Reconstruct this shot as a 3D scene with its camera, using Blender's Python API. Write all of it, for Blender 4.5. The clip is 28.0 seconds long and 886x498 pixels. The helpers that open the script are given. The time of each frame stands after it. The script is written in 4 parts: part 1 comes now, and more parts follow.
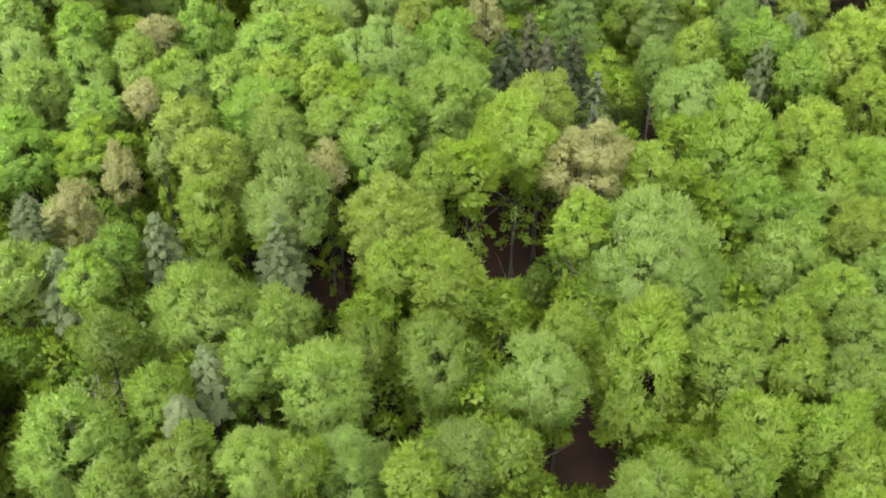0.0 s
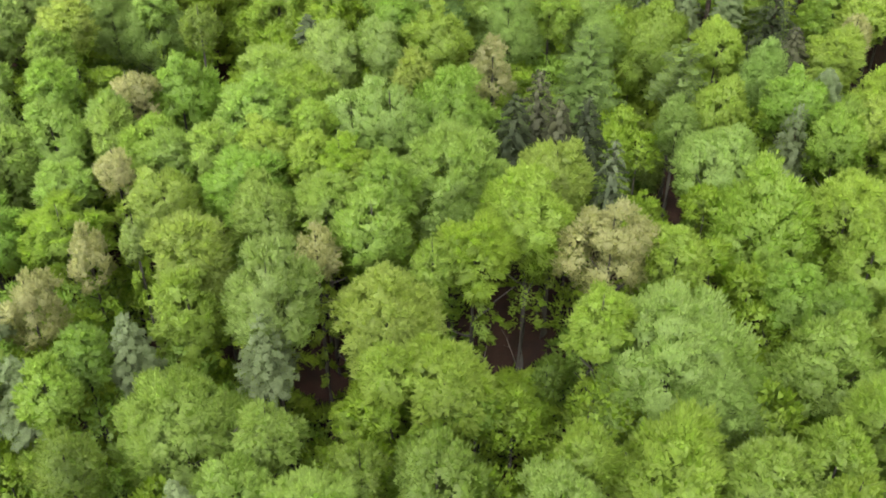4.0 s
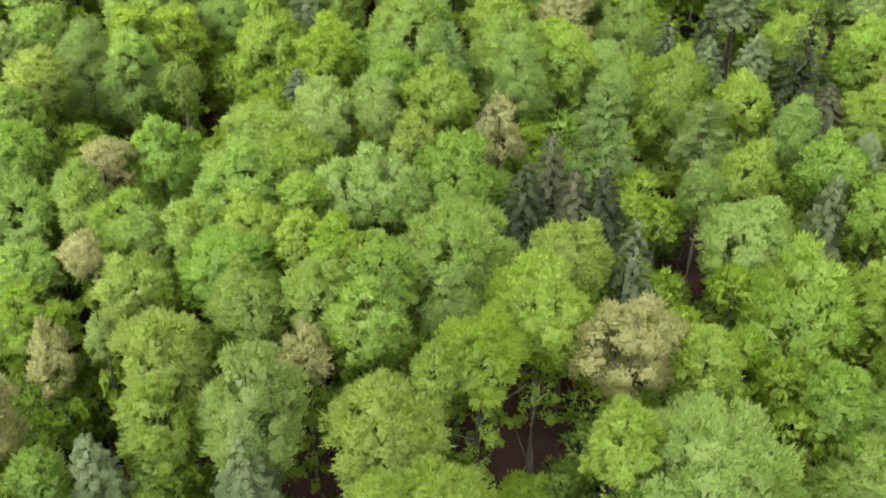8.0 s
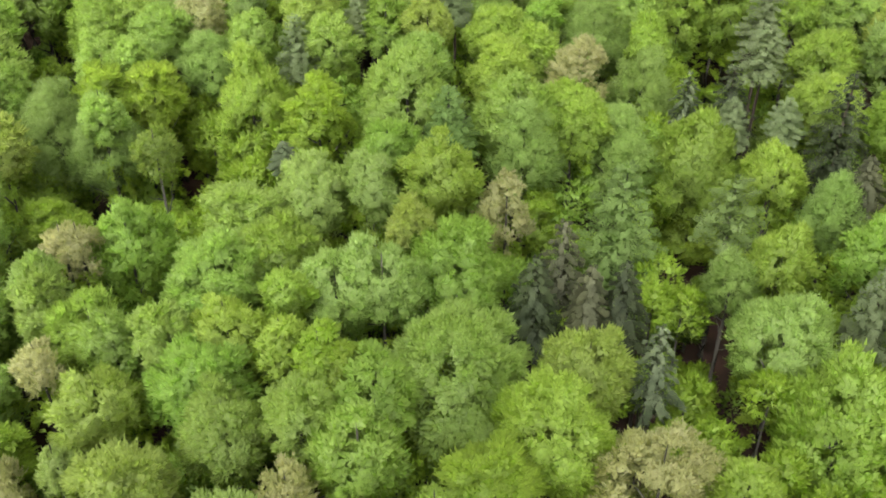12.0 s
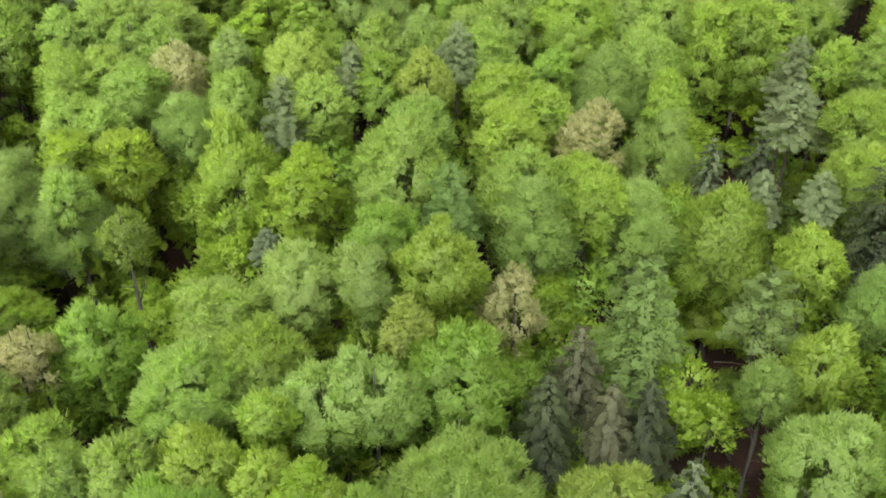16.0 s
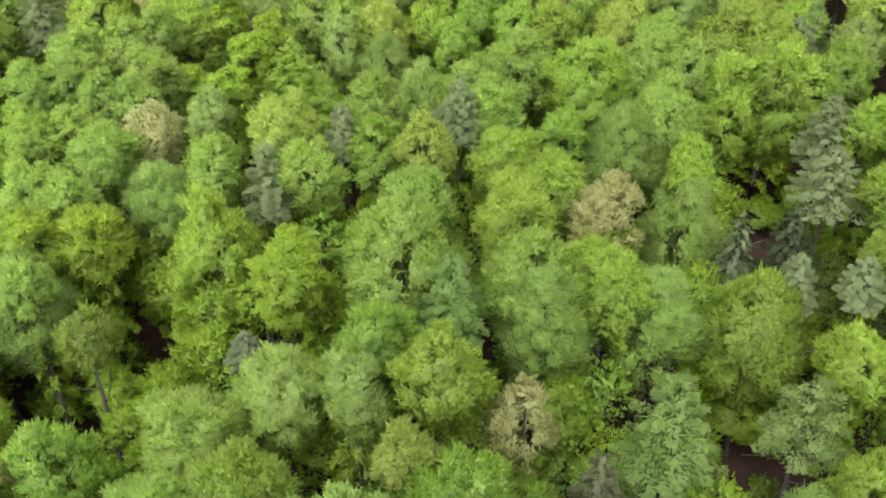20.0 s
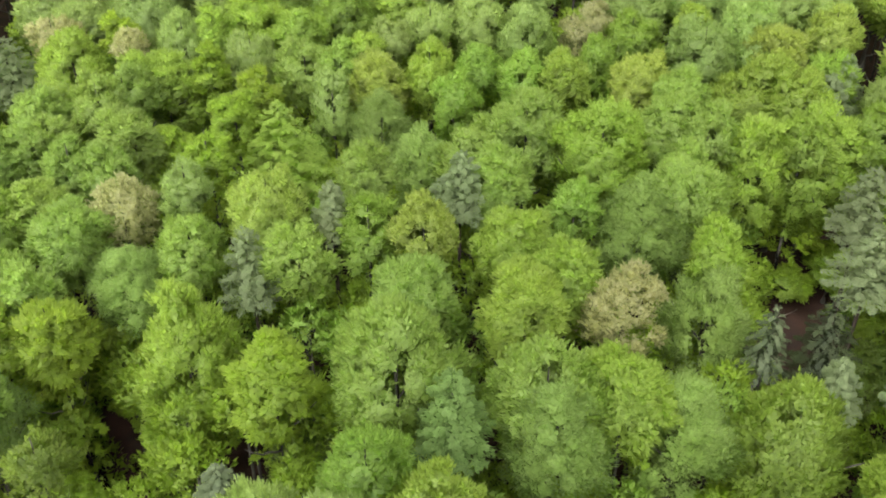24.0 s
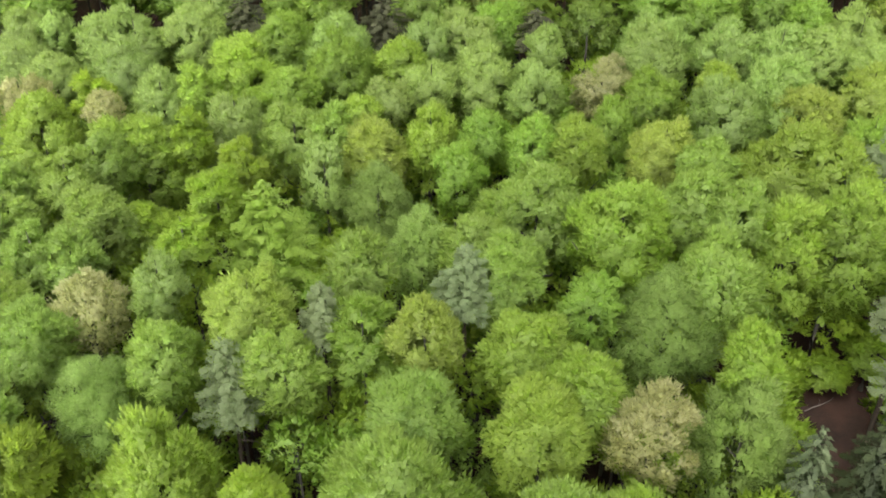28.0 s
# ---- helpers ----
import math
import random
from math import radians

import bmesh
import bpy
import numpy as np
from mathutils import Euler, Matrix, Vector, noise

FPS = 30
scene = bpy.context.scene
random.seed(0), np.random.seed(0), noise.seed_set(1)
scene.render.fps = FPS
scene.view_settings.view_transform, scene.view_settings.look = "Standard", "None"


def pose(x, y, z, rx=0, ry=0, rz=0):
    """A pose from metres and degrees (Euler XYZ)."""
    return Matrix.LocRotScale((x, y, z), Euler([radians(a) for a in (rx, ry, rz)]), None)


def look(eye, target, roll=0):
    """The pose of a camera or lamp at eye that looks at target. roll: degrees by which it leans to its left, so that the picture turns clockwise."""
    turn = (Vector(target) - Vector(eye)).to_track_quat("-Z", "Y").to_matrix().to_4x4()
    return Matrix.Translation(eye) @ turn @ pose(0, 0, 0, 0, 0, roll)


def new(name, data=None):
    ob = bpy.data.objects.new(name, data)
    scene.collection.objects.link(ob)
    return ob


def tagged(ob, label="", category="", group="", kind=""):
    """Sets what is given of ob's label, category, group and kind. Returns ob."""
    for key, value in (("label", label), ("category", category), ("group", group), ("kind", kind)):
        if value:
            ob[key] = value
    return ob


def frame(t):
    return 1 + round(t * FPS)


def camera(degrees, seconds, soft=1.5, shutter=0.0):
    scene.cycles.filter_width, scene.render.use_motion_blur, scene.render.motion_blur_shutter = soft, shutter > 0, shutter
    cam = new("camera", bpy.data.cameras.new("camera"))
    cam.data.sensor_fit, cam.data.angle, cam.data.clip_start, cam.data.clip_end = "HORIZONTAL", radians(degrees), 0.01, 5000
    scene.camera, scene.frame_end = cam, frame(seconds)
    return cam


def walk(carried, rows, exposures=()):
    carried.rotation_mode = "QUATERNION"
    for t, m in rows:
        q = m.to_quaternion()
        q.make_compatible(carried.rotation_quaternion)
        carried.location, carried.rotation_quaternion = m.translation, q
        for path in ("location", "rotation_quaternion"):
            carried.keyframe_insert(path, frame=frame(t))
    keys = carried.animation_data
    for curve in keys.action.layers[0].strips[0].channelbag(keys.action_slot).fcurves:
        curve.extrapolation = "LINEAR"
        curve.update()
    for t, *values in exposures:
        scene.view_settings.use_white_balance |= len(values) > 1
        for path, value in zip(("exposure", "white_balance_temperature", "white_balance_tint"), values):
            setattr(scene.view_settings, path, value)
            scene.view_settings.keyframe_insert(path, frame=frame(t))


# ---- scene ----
# ---------------------------------------------------------------- camera: a level flight over the wood
cam = camera(44.99, 28.0, soft=1.8)
ROWS = [
    (0.0, -0.03, 0.00, 79.77, 51.62, 0.00, -0.91),
    (0.5, -0.03, 1.69, 79.77, 51.61, 0.00, -0.90),
    (1.0, -0.04, 3.38, 79.77, 51.61, 0.00, -0.90),
    (1.5, -0.04, 5.04, 79.77, 51.60, 0.01, -0.90),
    (2.0, -0.05, 6.69, 79.78, 51.60, 0.01, -0.89),
    (2.5, -0.05, 8.31, 79.81, 51.60, 0.01, -0.88),
    (3.0, -0.04, 9.91, 79.84, 51.61, 0.01, -0.88),
    (3.5, -0.04, 11.49, 79.87, 51.62, 0.00, -0.87),
    (5.5, -0.01, 17.72, 80.00, 51.63, 0.00, -0.84),
    (6.0, -0.01, 19.28, 80.00, 51.61, -0.01, -0.83),
    (6.5, -0.01, 20.85, 79.99, 51.59, -0.01, -0.83),
    (7.0, -0.02, 22.43, 79.97, 51.59, 0.00, -0.83),
    (7.5, -0.04, 24.04, 79.96, 51.59, 0.01, -0.84),
    (8.0, -0.06, 25.67, 79.94, 51.59, 0.01, -0.85),
    (8.5, -0.07, 27.32, 79.94, 51.58, 0.01, -0.86),
    (9.0, -0.08, 28.97, 79.94, 51.58, 0.01, -0.87),
    (9.5, -0.07, 30.64, 79.95, 51.57, 0.00, -0.87),
    (10.0, -0.06, 32.30, 79.97, 51.56, -0.01, -0.87),
    (10.5, -0.04, 33.97, 80.00, 51.56, -0.02, -0.87),
    (11.0, -0.02, 35.63, 80.03, 51.56, -0.02, -0.86),
    (11.5, -0.00, 37.29, 80.07, 51.57, -0.01, -0.85),
    (12.0, 0.01, 38.95, 80.12, 51.59, -0.01, -0.85),
    (12.5, 0.03, 40.61, 80.16, 51.61, -0.01, -0.85),
    (14.5, 0.11, 47.23, 80.26, 51.62, -0.00, -0.84),
    (15.0, 0.12, 48.87, 80.26, 51.62, 0.01, -0.86),
    (15.5, 0.12, 50.51, 80.24, 51.61, 0.02, -0.87),
    (16.0, 0.13, 52.13, 80.21, 51.61, 0.02, -0.88),
    (16.5, 0.13, 53.74, 80.17, 51.62, 0.02, -0.89),
    (17.0, 0.13, 55.33, 80.14, 51.62, 0.01, -0.89),
    (17.5, 0.14, 56.92, 80.12, 51.61, 0.00, -0.89),
    (18.0, 0.15, 58.49, 80.10, 51.61, 0.00, -0.89),
    (18.5, 0.16, 60.07, 80.10, 51.60, -0.00, -0.90),
    (19.0, 0.18, 61.64, 80.10, 51.60, -0.00, -0.90),
    (19.5, 0.21, 63.22, 80.09, 51.60, -0.00, -0.90),
    (20.0, 0.23, 64.79, 80.09, 51.59, -0.00, -0.90),
    (20.5, 0.26, 66.35, 80.08, 51.59, -0.00, -0.90),
    (21.0, 0.30, 67.91, 80.08, 51.57, -0.01, -0.90),
    (21.5, 0.33, 69.47, 80.08, 51.56, -0.01, -0.90),
    (23.5, 0.43, 75.71, 80.20, 51.55, -0.01, -0.88),
    (24.0, 0.45, 77.28, 80.24, 51.57, -0.01, -0.87),
    (24.5, 0.47, 78.85, 80.28, 51.58, -0.01, -0.86),
    (25.0, 0.48, 80.42, 80.31, 51.59, -0.02, -0.86),
    (25.5, 0.48, 82.01, 80.34, 51.59, -0.02, -0.86),
    (26.0, 0.47, 83.60, 80.36, 51.60, -0.02, -0.87),
    (26.5, 0.46, 85.20, 80.38, 51.61, -0.01, -0.87),
    (27.0, 0.44, 86.80, 80.41, 51.62, -0.01, -0.86),
    (27.5, 0.42, 88.40, 80.44, 51.63, -0.01, -0.86),
    (28.0, 0.40, 90.00, 80.47, 51.64, -0.00, -0.87),
]
walk(cam, [(t, pose(x, y, z, rx, ry, rz)) for t, x, y, z, rx, ry, rz in ROWS], exposures=((0.0, 1.9), (28.0, 1.9)))

# ---------------------------------------------------------------- light: a bright overcast sky
SKY, SUN, SUN_EL, SUN_AZ = 0.19, 0.78, 57.0, 200.0
world = bpy.data.worlds.new("overcast_sky")
scene.world = world
world.use_nodes = True
wt = world.node_tree
wt.nodes.clear()
sky = wt.nodes.new("ShaderNodeTexSky")
sky.sky_type, sky.sun_disc = "NISHITA", False
sky.sun_elevation, sky.sun_rotation = radians(SUN_EL), radians(SUN_AZ)
sky.air_density, sky.dust_density, sky.ozone_density = 1.0, 4.0, 1.0
cloud = wt.nodes.new("ShaderNodeHueSaturation")      # the cloud cover greys the blue
cloud.inputs["Saturation"].default_value = 0.0
back = wt.nodes.new("ShaderNodeBackground")
back.inputs["Strength"].default_value = SKY
wout = wt.nodes.new("ShaderNodeOutputWorld")
wt.links.new(sky.outputs["Color"], cloud.inputs["Color"])
wt.links.new(cloud.outputs["Color"], back.inputs["Color"])
wt.links.new(back.outputs["Background"], wout.inputs["Surface"])
sun = new("sun", bpy.data.lights.new("sun", "SUN"))
sun.data.energy, sun.data.angle, sun.data.color = SUN, radians(50), (1.0, 0.98, 0.93)
_a, _e = radians(SUN_AZ), radians(SUN_EL)
sun.matrix_world = look((math.sin(_a) * math.cos(_e) * 200, math.cos(_a) * math.cos(_e) * 200 + 100, math.sin(_e) * 200), (0, 100, 0))


# ---------------------------------------------------------------- materials
def rgb(r, g, b, k=1.0):
    """A linear colour from 8-bit values, scaled."""
    f = lambda v: (v / 255 / 12.92 if v < 10.3 else ((v / 255 + 0.055) / 1.055) ** 2.4) * k
    return (f(r), f(g), f(b), 1.0)


def node(nt, kind, **inputs):
    n = nt.nodes.new(kind)
    for key, value in inputs.items():
        n.inputs[key.replace("_", " ")].default_value = value
    return n


def foliage(name, col, young, through_leaf=0.62, spread=0.09, rough=0.58, gloss=0.5):
    """Thin leaves: a leaf colour that drifts towards the tint of young growth, from tree to tree, bough to bough and leaf to leaf."""
    m = bpy.data.materials.new(name)
    m.use_nodes = True
    nt = m.node_tree
    nt.nodes.clear()
    coord = nt.nodes.new("ShaderNodeTexCoord")
    info = nt.nodes.new("ShaderNodeObjectInfo")
    geo = nt.nodes.new("ShaderNodeNewGeometry")
    bough = node(nt, "ShaderNodeTexNoise", Scale=0.55, Detail=3.0, Roughness=0.6)
    nt.links.new(coord.outputs["Object"], bough.inputs["Vector"])
    ramp = node(nt, "ShaderNodeMapRange", From_Min=0.35, From_Max=0.65)
    nt.links.new(bough.outputs["Fac"], ramp.inputs["Value"])
    mix = nt.nodes.new("ShaderNodeMix")
    mix.data_type = "RGBA"
    mix.inputs["A"].default_value, mix.inputs["B"].default_value = col, young
    nt.links.new(ramp.outputs["Result"], mix.inputs["Factor"])
    hsv = nt.nodes.new("ShaderNodeHueSaturation")
    hue = node(nt, "ShaderNodeMapRange", To_Min=0.491, To_Max=0.503)
    nt.links.new(info.outputs["Random"], hue.inputs["Value"])
    nt.links.new(hue.outputs["Result"], hsv.inputs["Hue"])
    val = node(nt, "ShaderNodeMapRange", To_Min=1 - spread, To_Max=1 + spread)
    nt.links.new(geo.outputs["Random Per Island"], val.inputs["Value"])
    tree = node(nt, "ShaderNodeMapRange", To_Min=0.88, To_Max=1.1)
    apart = nt.nodes.new("ShaderNodeMath")
    apart.operation = "MULTIPLY"
    apart.inputs[1].default_value = 7.13
    part = nt.nodes.new("ShaderNodeMath")
    part.operation = "FRACT"
    nt.links.new(info.outputs["Random"], apart.inputs[0])
    nt.links.new(apart.outputs["Value"], part.inputs[0])
    nt.links.new(part.outputs["Value"], tree.inputs["Value"])
    spray = node(nt, "ShaderNodeTexNoise", Scale=2.4, Detail=1.0)
    nt.links.new(coord.outputs["Object"], spray.inputs["Vector"])
    sprays = node(nt, "ShaderNodeMapRange", From_Min=0.3, From_Max=0.7, To_Min=0.84, To_Max=1.16)
    nt.links.new(spray.outputs["Fac"], sprays.inputs["Value"])
    some = nt.nodes.new("ShaderNodeMath")
    some.operation = "MULTIPLY"
    nt.links.new(sprays.outputs["Result"], some.inputs[0])
    nt.links.new(tree.outputs["Result"], some.inputs[1])
    both = nt.nodes.new("ShaderNodeMath")
    both.operation = "MULTIPLY"
    nt.links.new(val.outputs["Result"], both.inputs[0])
    nt.links.new(some.outputs["Value"], both.inputs[1])
    nt.links.new(both.outputs["Value"], hsv.inputs["Value"])
    nt.links.new(mix.outputs["Result"], hsv.inputs["Color"])
    skin = node(nt, "ShaderNodeBsdfPrincipled", Roughness=rough)
    skin.inputs["Specular IOR Level"].default_value = gloss
    glow = nt.nodes.new("ShaderNodeBsdfTranslucent")
    blend = node(nt, "ShaderNodeMixShader", Fac=through_leaf)
    out = nt.nodes.new("ShaderNodeOutputMaterial")
    nt.links.new(hsv.outputs["Color"], skin.inputs["Base Color"])
    lit = node(nt, "ShaderNodeHueSaturation", Hue=0.5, Saturation=0.95, Value=2.1)      # light that comes through a leaf is brighter
    nt.links.new(hsv.outputs["Color"], lit.inputs["Color"])
    nt.links.new(lit.outputs["Color"], glow.inputs["Color"])
    nt.links.new(skin.outputs["BSDF"], blend.inputs[1])
    nt.links.new(glow.outputs["BSDF"], blend.inputs[2])
    nt.links.new(blend.outputs["Shader"], out.inputs["Surface"])
    return m


def rough_surface(name, dark, light, scale, bump=0.4, detail=6.0, stretch=(1, 1, 1), where="Object"):
    """Bark, soil: two tones over noise at two scales, with relief."""
    m = bpy.data.materials.new(name)
    m.use_nodes = True
    nt = m.node_tree
    nt.nodes.clear()
    coord = nt.nodes.new("ShaderNodeTexCoord")
    size = nt.nodes.new("ShaderNodeMapping")
    size.inputs["Scale"].default_value = stretch
    fine = node(nt, "ShaderNodeTexNoise", Scale=scale, Detail=detail, Roughness=0.65)
    broad = node(nt, "ShaderNodeTexNoise", Scale=scale * 0.06, Detail=3.0)
    nt.links.new(coord.outputs[where], size.inputs["Vector"])
    nt.links.new(size.outputs["Vector"], fine.inputs["Vector"])
    nt.links.new(size.outputs["Vector"], broad.inputs["Vector"])
    add = nt.nodes.new("ShaderNodeMath")
    add.operation = "MULTIPLY_ADD"
    add.inputs[1].default_value = 0.55
    nt.links.new(broad.outputs["Fac"], add.inputs[0])
    half = node(nt, "ShaderNodeMath")
    half.operation = "MULTIPLY"
    half.inputs[1].default_value = 0.5
    nt.links.new(fine.outputs["Fac"], half.inputs[0])
    nt.links.new(half.outputs["Value"], add.inputs[2])
    ramp = node(nt, "ShaderNodeMapRange", From_Min=0.36, From_Max=0.68)
    nt.links.new(add.outputs["Value"], ramp.inputs["Value"])
    mix = nt.nodes.new("ShaderNodeMix")
    mix.data_type = "RGBA"
    mix.inputs["A"].default_value, mix.inputs["B"].default_value = dark, light
    nt.links.new(ramp.outputs["Result"], mix.inputs["Factor"])
    lift = node(nt, "ShaderNodeBump", Strength=bump, Distance=0.05)
    nt.links.new(fine.outputs["Fac"], lift.inputs["Height"])
    skin = node(nt, "ShaderNodeBsdfPrincipled", Roughness=0.9)
    skin.inputs["Specular IOR Level"].default_value = 0.2
    out = nt.nodes.new("ShaderNodeOutputMaterial")
    nt.links.new(mix.outputs["Result"], skin.inputs["Base Color"])
    nt.links.new(lift.outputs["Normal"], skin.inputs["Normal"])
    nt.links.new(skin.outputs["BSDF"], out.inputs["Surface"])
    return m


K = 0.60
LEAF = {
    "B": foliage("leaf_beech", rgb(135, 162, 63, K), rgb(148, 174, 82, K)),
    "L": foliage("leaf_lime_green", rgb(138, 164, 53, K), rgb(150, 175, 70, K)),
    "G": foliage("leaf_fresh_green", rgb(127, 158, 52, K), rgb(140, 170, 68, K)),
    # N also stands for other trees' leaves in shade, by colour alone
    "N": foliage("leaf_shaded_green", rgb(132, 160, 38, K), rgb(144, 170, 50, K)),
    # P: pale leaves near by; on far beeches the paleness stands in for haze
    "P": foliage("leaf_pale_hazed_green", rgb(140, 164, 78, K), rgb(153, 176, 96, K)),
    "Y": foliage("leaf_yellow_green", rgb(144, 164, 62, K), rgb(158, 176, 82, K)),
    "T": foliage("leaf_tan_bud", rgb(157, 161, 97, K), rgb(173, 173, 120, K)),
    "O": foliage("leaf_olive", rgb(112, 138, 44, K), rgb(126, 148, 58, K)),
    "K": foliage("needle_grey_green", rgb(134, 149, 104, K), rgb(148, 162, 120, K), 0.6, gloss=0.15),
    "R": foliage("needle_larch", rgb(134, 160, 80, K), rgb(146, 170, 94, K), 0.6, gloss=0.15),
    "C": foliage("needle_young_larch", rgb(146, 172, 74, K), rgb(158, 182, 88, K), 0.6, gloss=0.15),
    "M": foliage("needle_pine", rgb(112, 136, 72, K), rgb(124, 146, 85, K), 0.5, gloss=0.15),
    "S": foliage("needle_spruce", rgb(46, 57, 31, K), rgb(61, 71, 40, K), 0.12, gloss=0.15),
    "W": foliage("needle_silver", rgb(66, 80, 50, K), rgb(94, 106, 74, K), 0.15, gloss=0.15),
    "F": foliage("needle_fir", rgb(108, 134, 68, K), rgb(120, 144, 80, K), 0.5, gloss=0.15),
    "D": foliage("needle_brown_grey", rgb(66, 70, 45, K), rgb(82, 84, 57, K), 0.12, gloss=0.15),
}
BARK_GREY = rough_surface("bark_grey", rgb(46, 43, 38), rgb(84, 80, 73), 9.0, 0.5, stretch=(1, 1, 0.35))
BARK_RED = rough_surface("bark_reddish", rgb(42, 36, 30), rgb(74, 64, 54), 9.0, 0.6, stretch=(1, 1, 0.35))
LITTER = rough_surface("leaf_litter", rgb(29, 21, 18), rgb(58, 39, 31), 7.0, 1.0, where="Object")
TWIG = rough_surface("dead_wood", rgb(82, 76, 68), rgb(128, 120, 110), 14.0, 0.4)


# ---------------------------------------------------------------- the ground
def ground_z(x, y):
    """The forest floor: rises gently along the flight, with slight humps."""
    rise = 0.03 * (min(max(y, 0.0), 260.0) - 60.0)
    return rise + 0.35 * math.sin(x * 0.11 + 1.3) * math.cos(y * 0.09) + 0.15 * math.sin(x * 0.37 + y * 0.23)


def sheet():
    xs = np.concatenate([np.linspace(-3000, -120, 9), np.linspace(-100, 100, 101), np.linspace(120, 3000, 9)])
    ys = np.concatenate([np.linspace(-3000, -60, 9), np.linspace(-40, 300, 171), np.linspace(320, 3000, 9)])
    verts = [(x, y, ground_z(x, y)) for y in ys for x in xs]
    w = len(xs)
    faces = [(j * w + i, j * w + i + 1, (j + 1) * w + i + 1, (j + 1) * w + i) for j in range(len(ys) - 1) for i in range(w - 1)]
    me = bpy.data.meshes.new("ground")
    me.from_pydata(verts, [], faces)
    me.polygons.foreach_set("use_smooth", [True] * len(me.polygons))
    me.materials.append(LITTER)
    return tagged(new("ground", me), "forest floor covered with reddish brown leaf litter", "ground", kind="structure")


sheet()


# ---------------------------------------------------------------- meshes of boughs, trunks and crowns
def unit(v):
    return v / np.maximum(np.linalg.norm(v, axis=-1, keepdims=True), 1e-9)


def leaf_arrays(at, axis, face, outward, length, width, own=0.24):
    """Pointed three-cornered sprays: corners and their shading normals. at, axis, face, outward: (n, 3)."""
    axis = unit(axis)
    face = unit(face - axis * np.sum(face * axis, -1, keepdims=True))
    flip = np.sign(np.sum(face * outward, -1, keepdims=True))
    face = face * np.where(flip == 0, 1, flip)
    side = np.cross(axis, face)
    ln, wd = length[:, None], width[:, None]
    corners = np.stack([at - side * wd * 0.5, at + side * wd * 0.5, at + axis * ln], 1).reshape(-1, 3)
    return corners, np.repeat(unit(face * own + outward), 3, 0)


def ball(fine):
    """A round of triangles of radius one: its corners and faces."""
    bm = bmesh.new()
    bmesh.ops.create_icosphere(bm, subdivisions=fine, radius=1.0)
    at = np.array([v.co[:] for v in bm.verts])
    faces = np.array([[v.index for v in f.verts] for f in bm.faces])
    bm.free()
    return at, faces


BALL = ball(2)


def inner_growth(rng, middles, radii, lift, r):
    """The close-set twigs and leaves inside the heads, as one lumpy body to each head: corners, faces, normals."""
    at, faces = BALL
    n = len(at)
    lumps = 1 + rng.normal(0, 0.13, (len(middles), n, 1))
    co = middles[:, None, :] + at[None] * lumps * radii[:, None, None] * np.array([1, 1, 1.05])
    crown_out = unit(co * np.array([1, 1, 0.75]) + np.array([0, 0, lift * r]))
    no = unit(at[None] * 0.6 + crown_out * 0.55 + np.array([0, 0, 0.12]) + rng.normal(0, 0.2, co.shape))
    tri = (faces[None] + (np.arange(len(middles)) * n)[:, None, None]).reshape(-1, 3)
    return co.reshape(-1, 3), tri, no.reshape(-1, 3)


def leaf_mesh(name, corners, normals, core, material):
    """One mesh of pointed sprays over the inner growth, shaded by the given normals."""
    n = len(corners) // 3
    tri = np.arange(n * 3, dtype=np.int32).reshape(-1, 3)
    if core is not None:
        tri = np.concatenate([tri, core[1] + len(corners)])
        corners, normals = np.concatenate([corners, core[0]]), np.concatenate([normals, core[2]])
    me = bpy.data.meshes.new(name)
    me.vertices.add(len(corners))
    me.vertices.foreach_set("co", corners.astype(np.float32).ravel())
    me.loops.add(len(tri) * 3)
    me.loops.foreach_set("vertex_index", tri.astype(np.int32).ravel())
    me.polygons.add(len(tri))
    me.polygons.foreach_set("loop_start", np.arange(len(tri), dtype=np.int32) * 3)
    me.update(calc_edges=True)
    me.polygons.foreach_set("use_smooth", [True] * len(tri))
    me.normals_split_custom_set_from_vertices(normals.astype(np.float32))
    if material:
        me.materials.append(material)
    return me


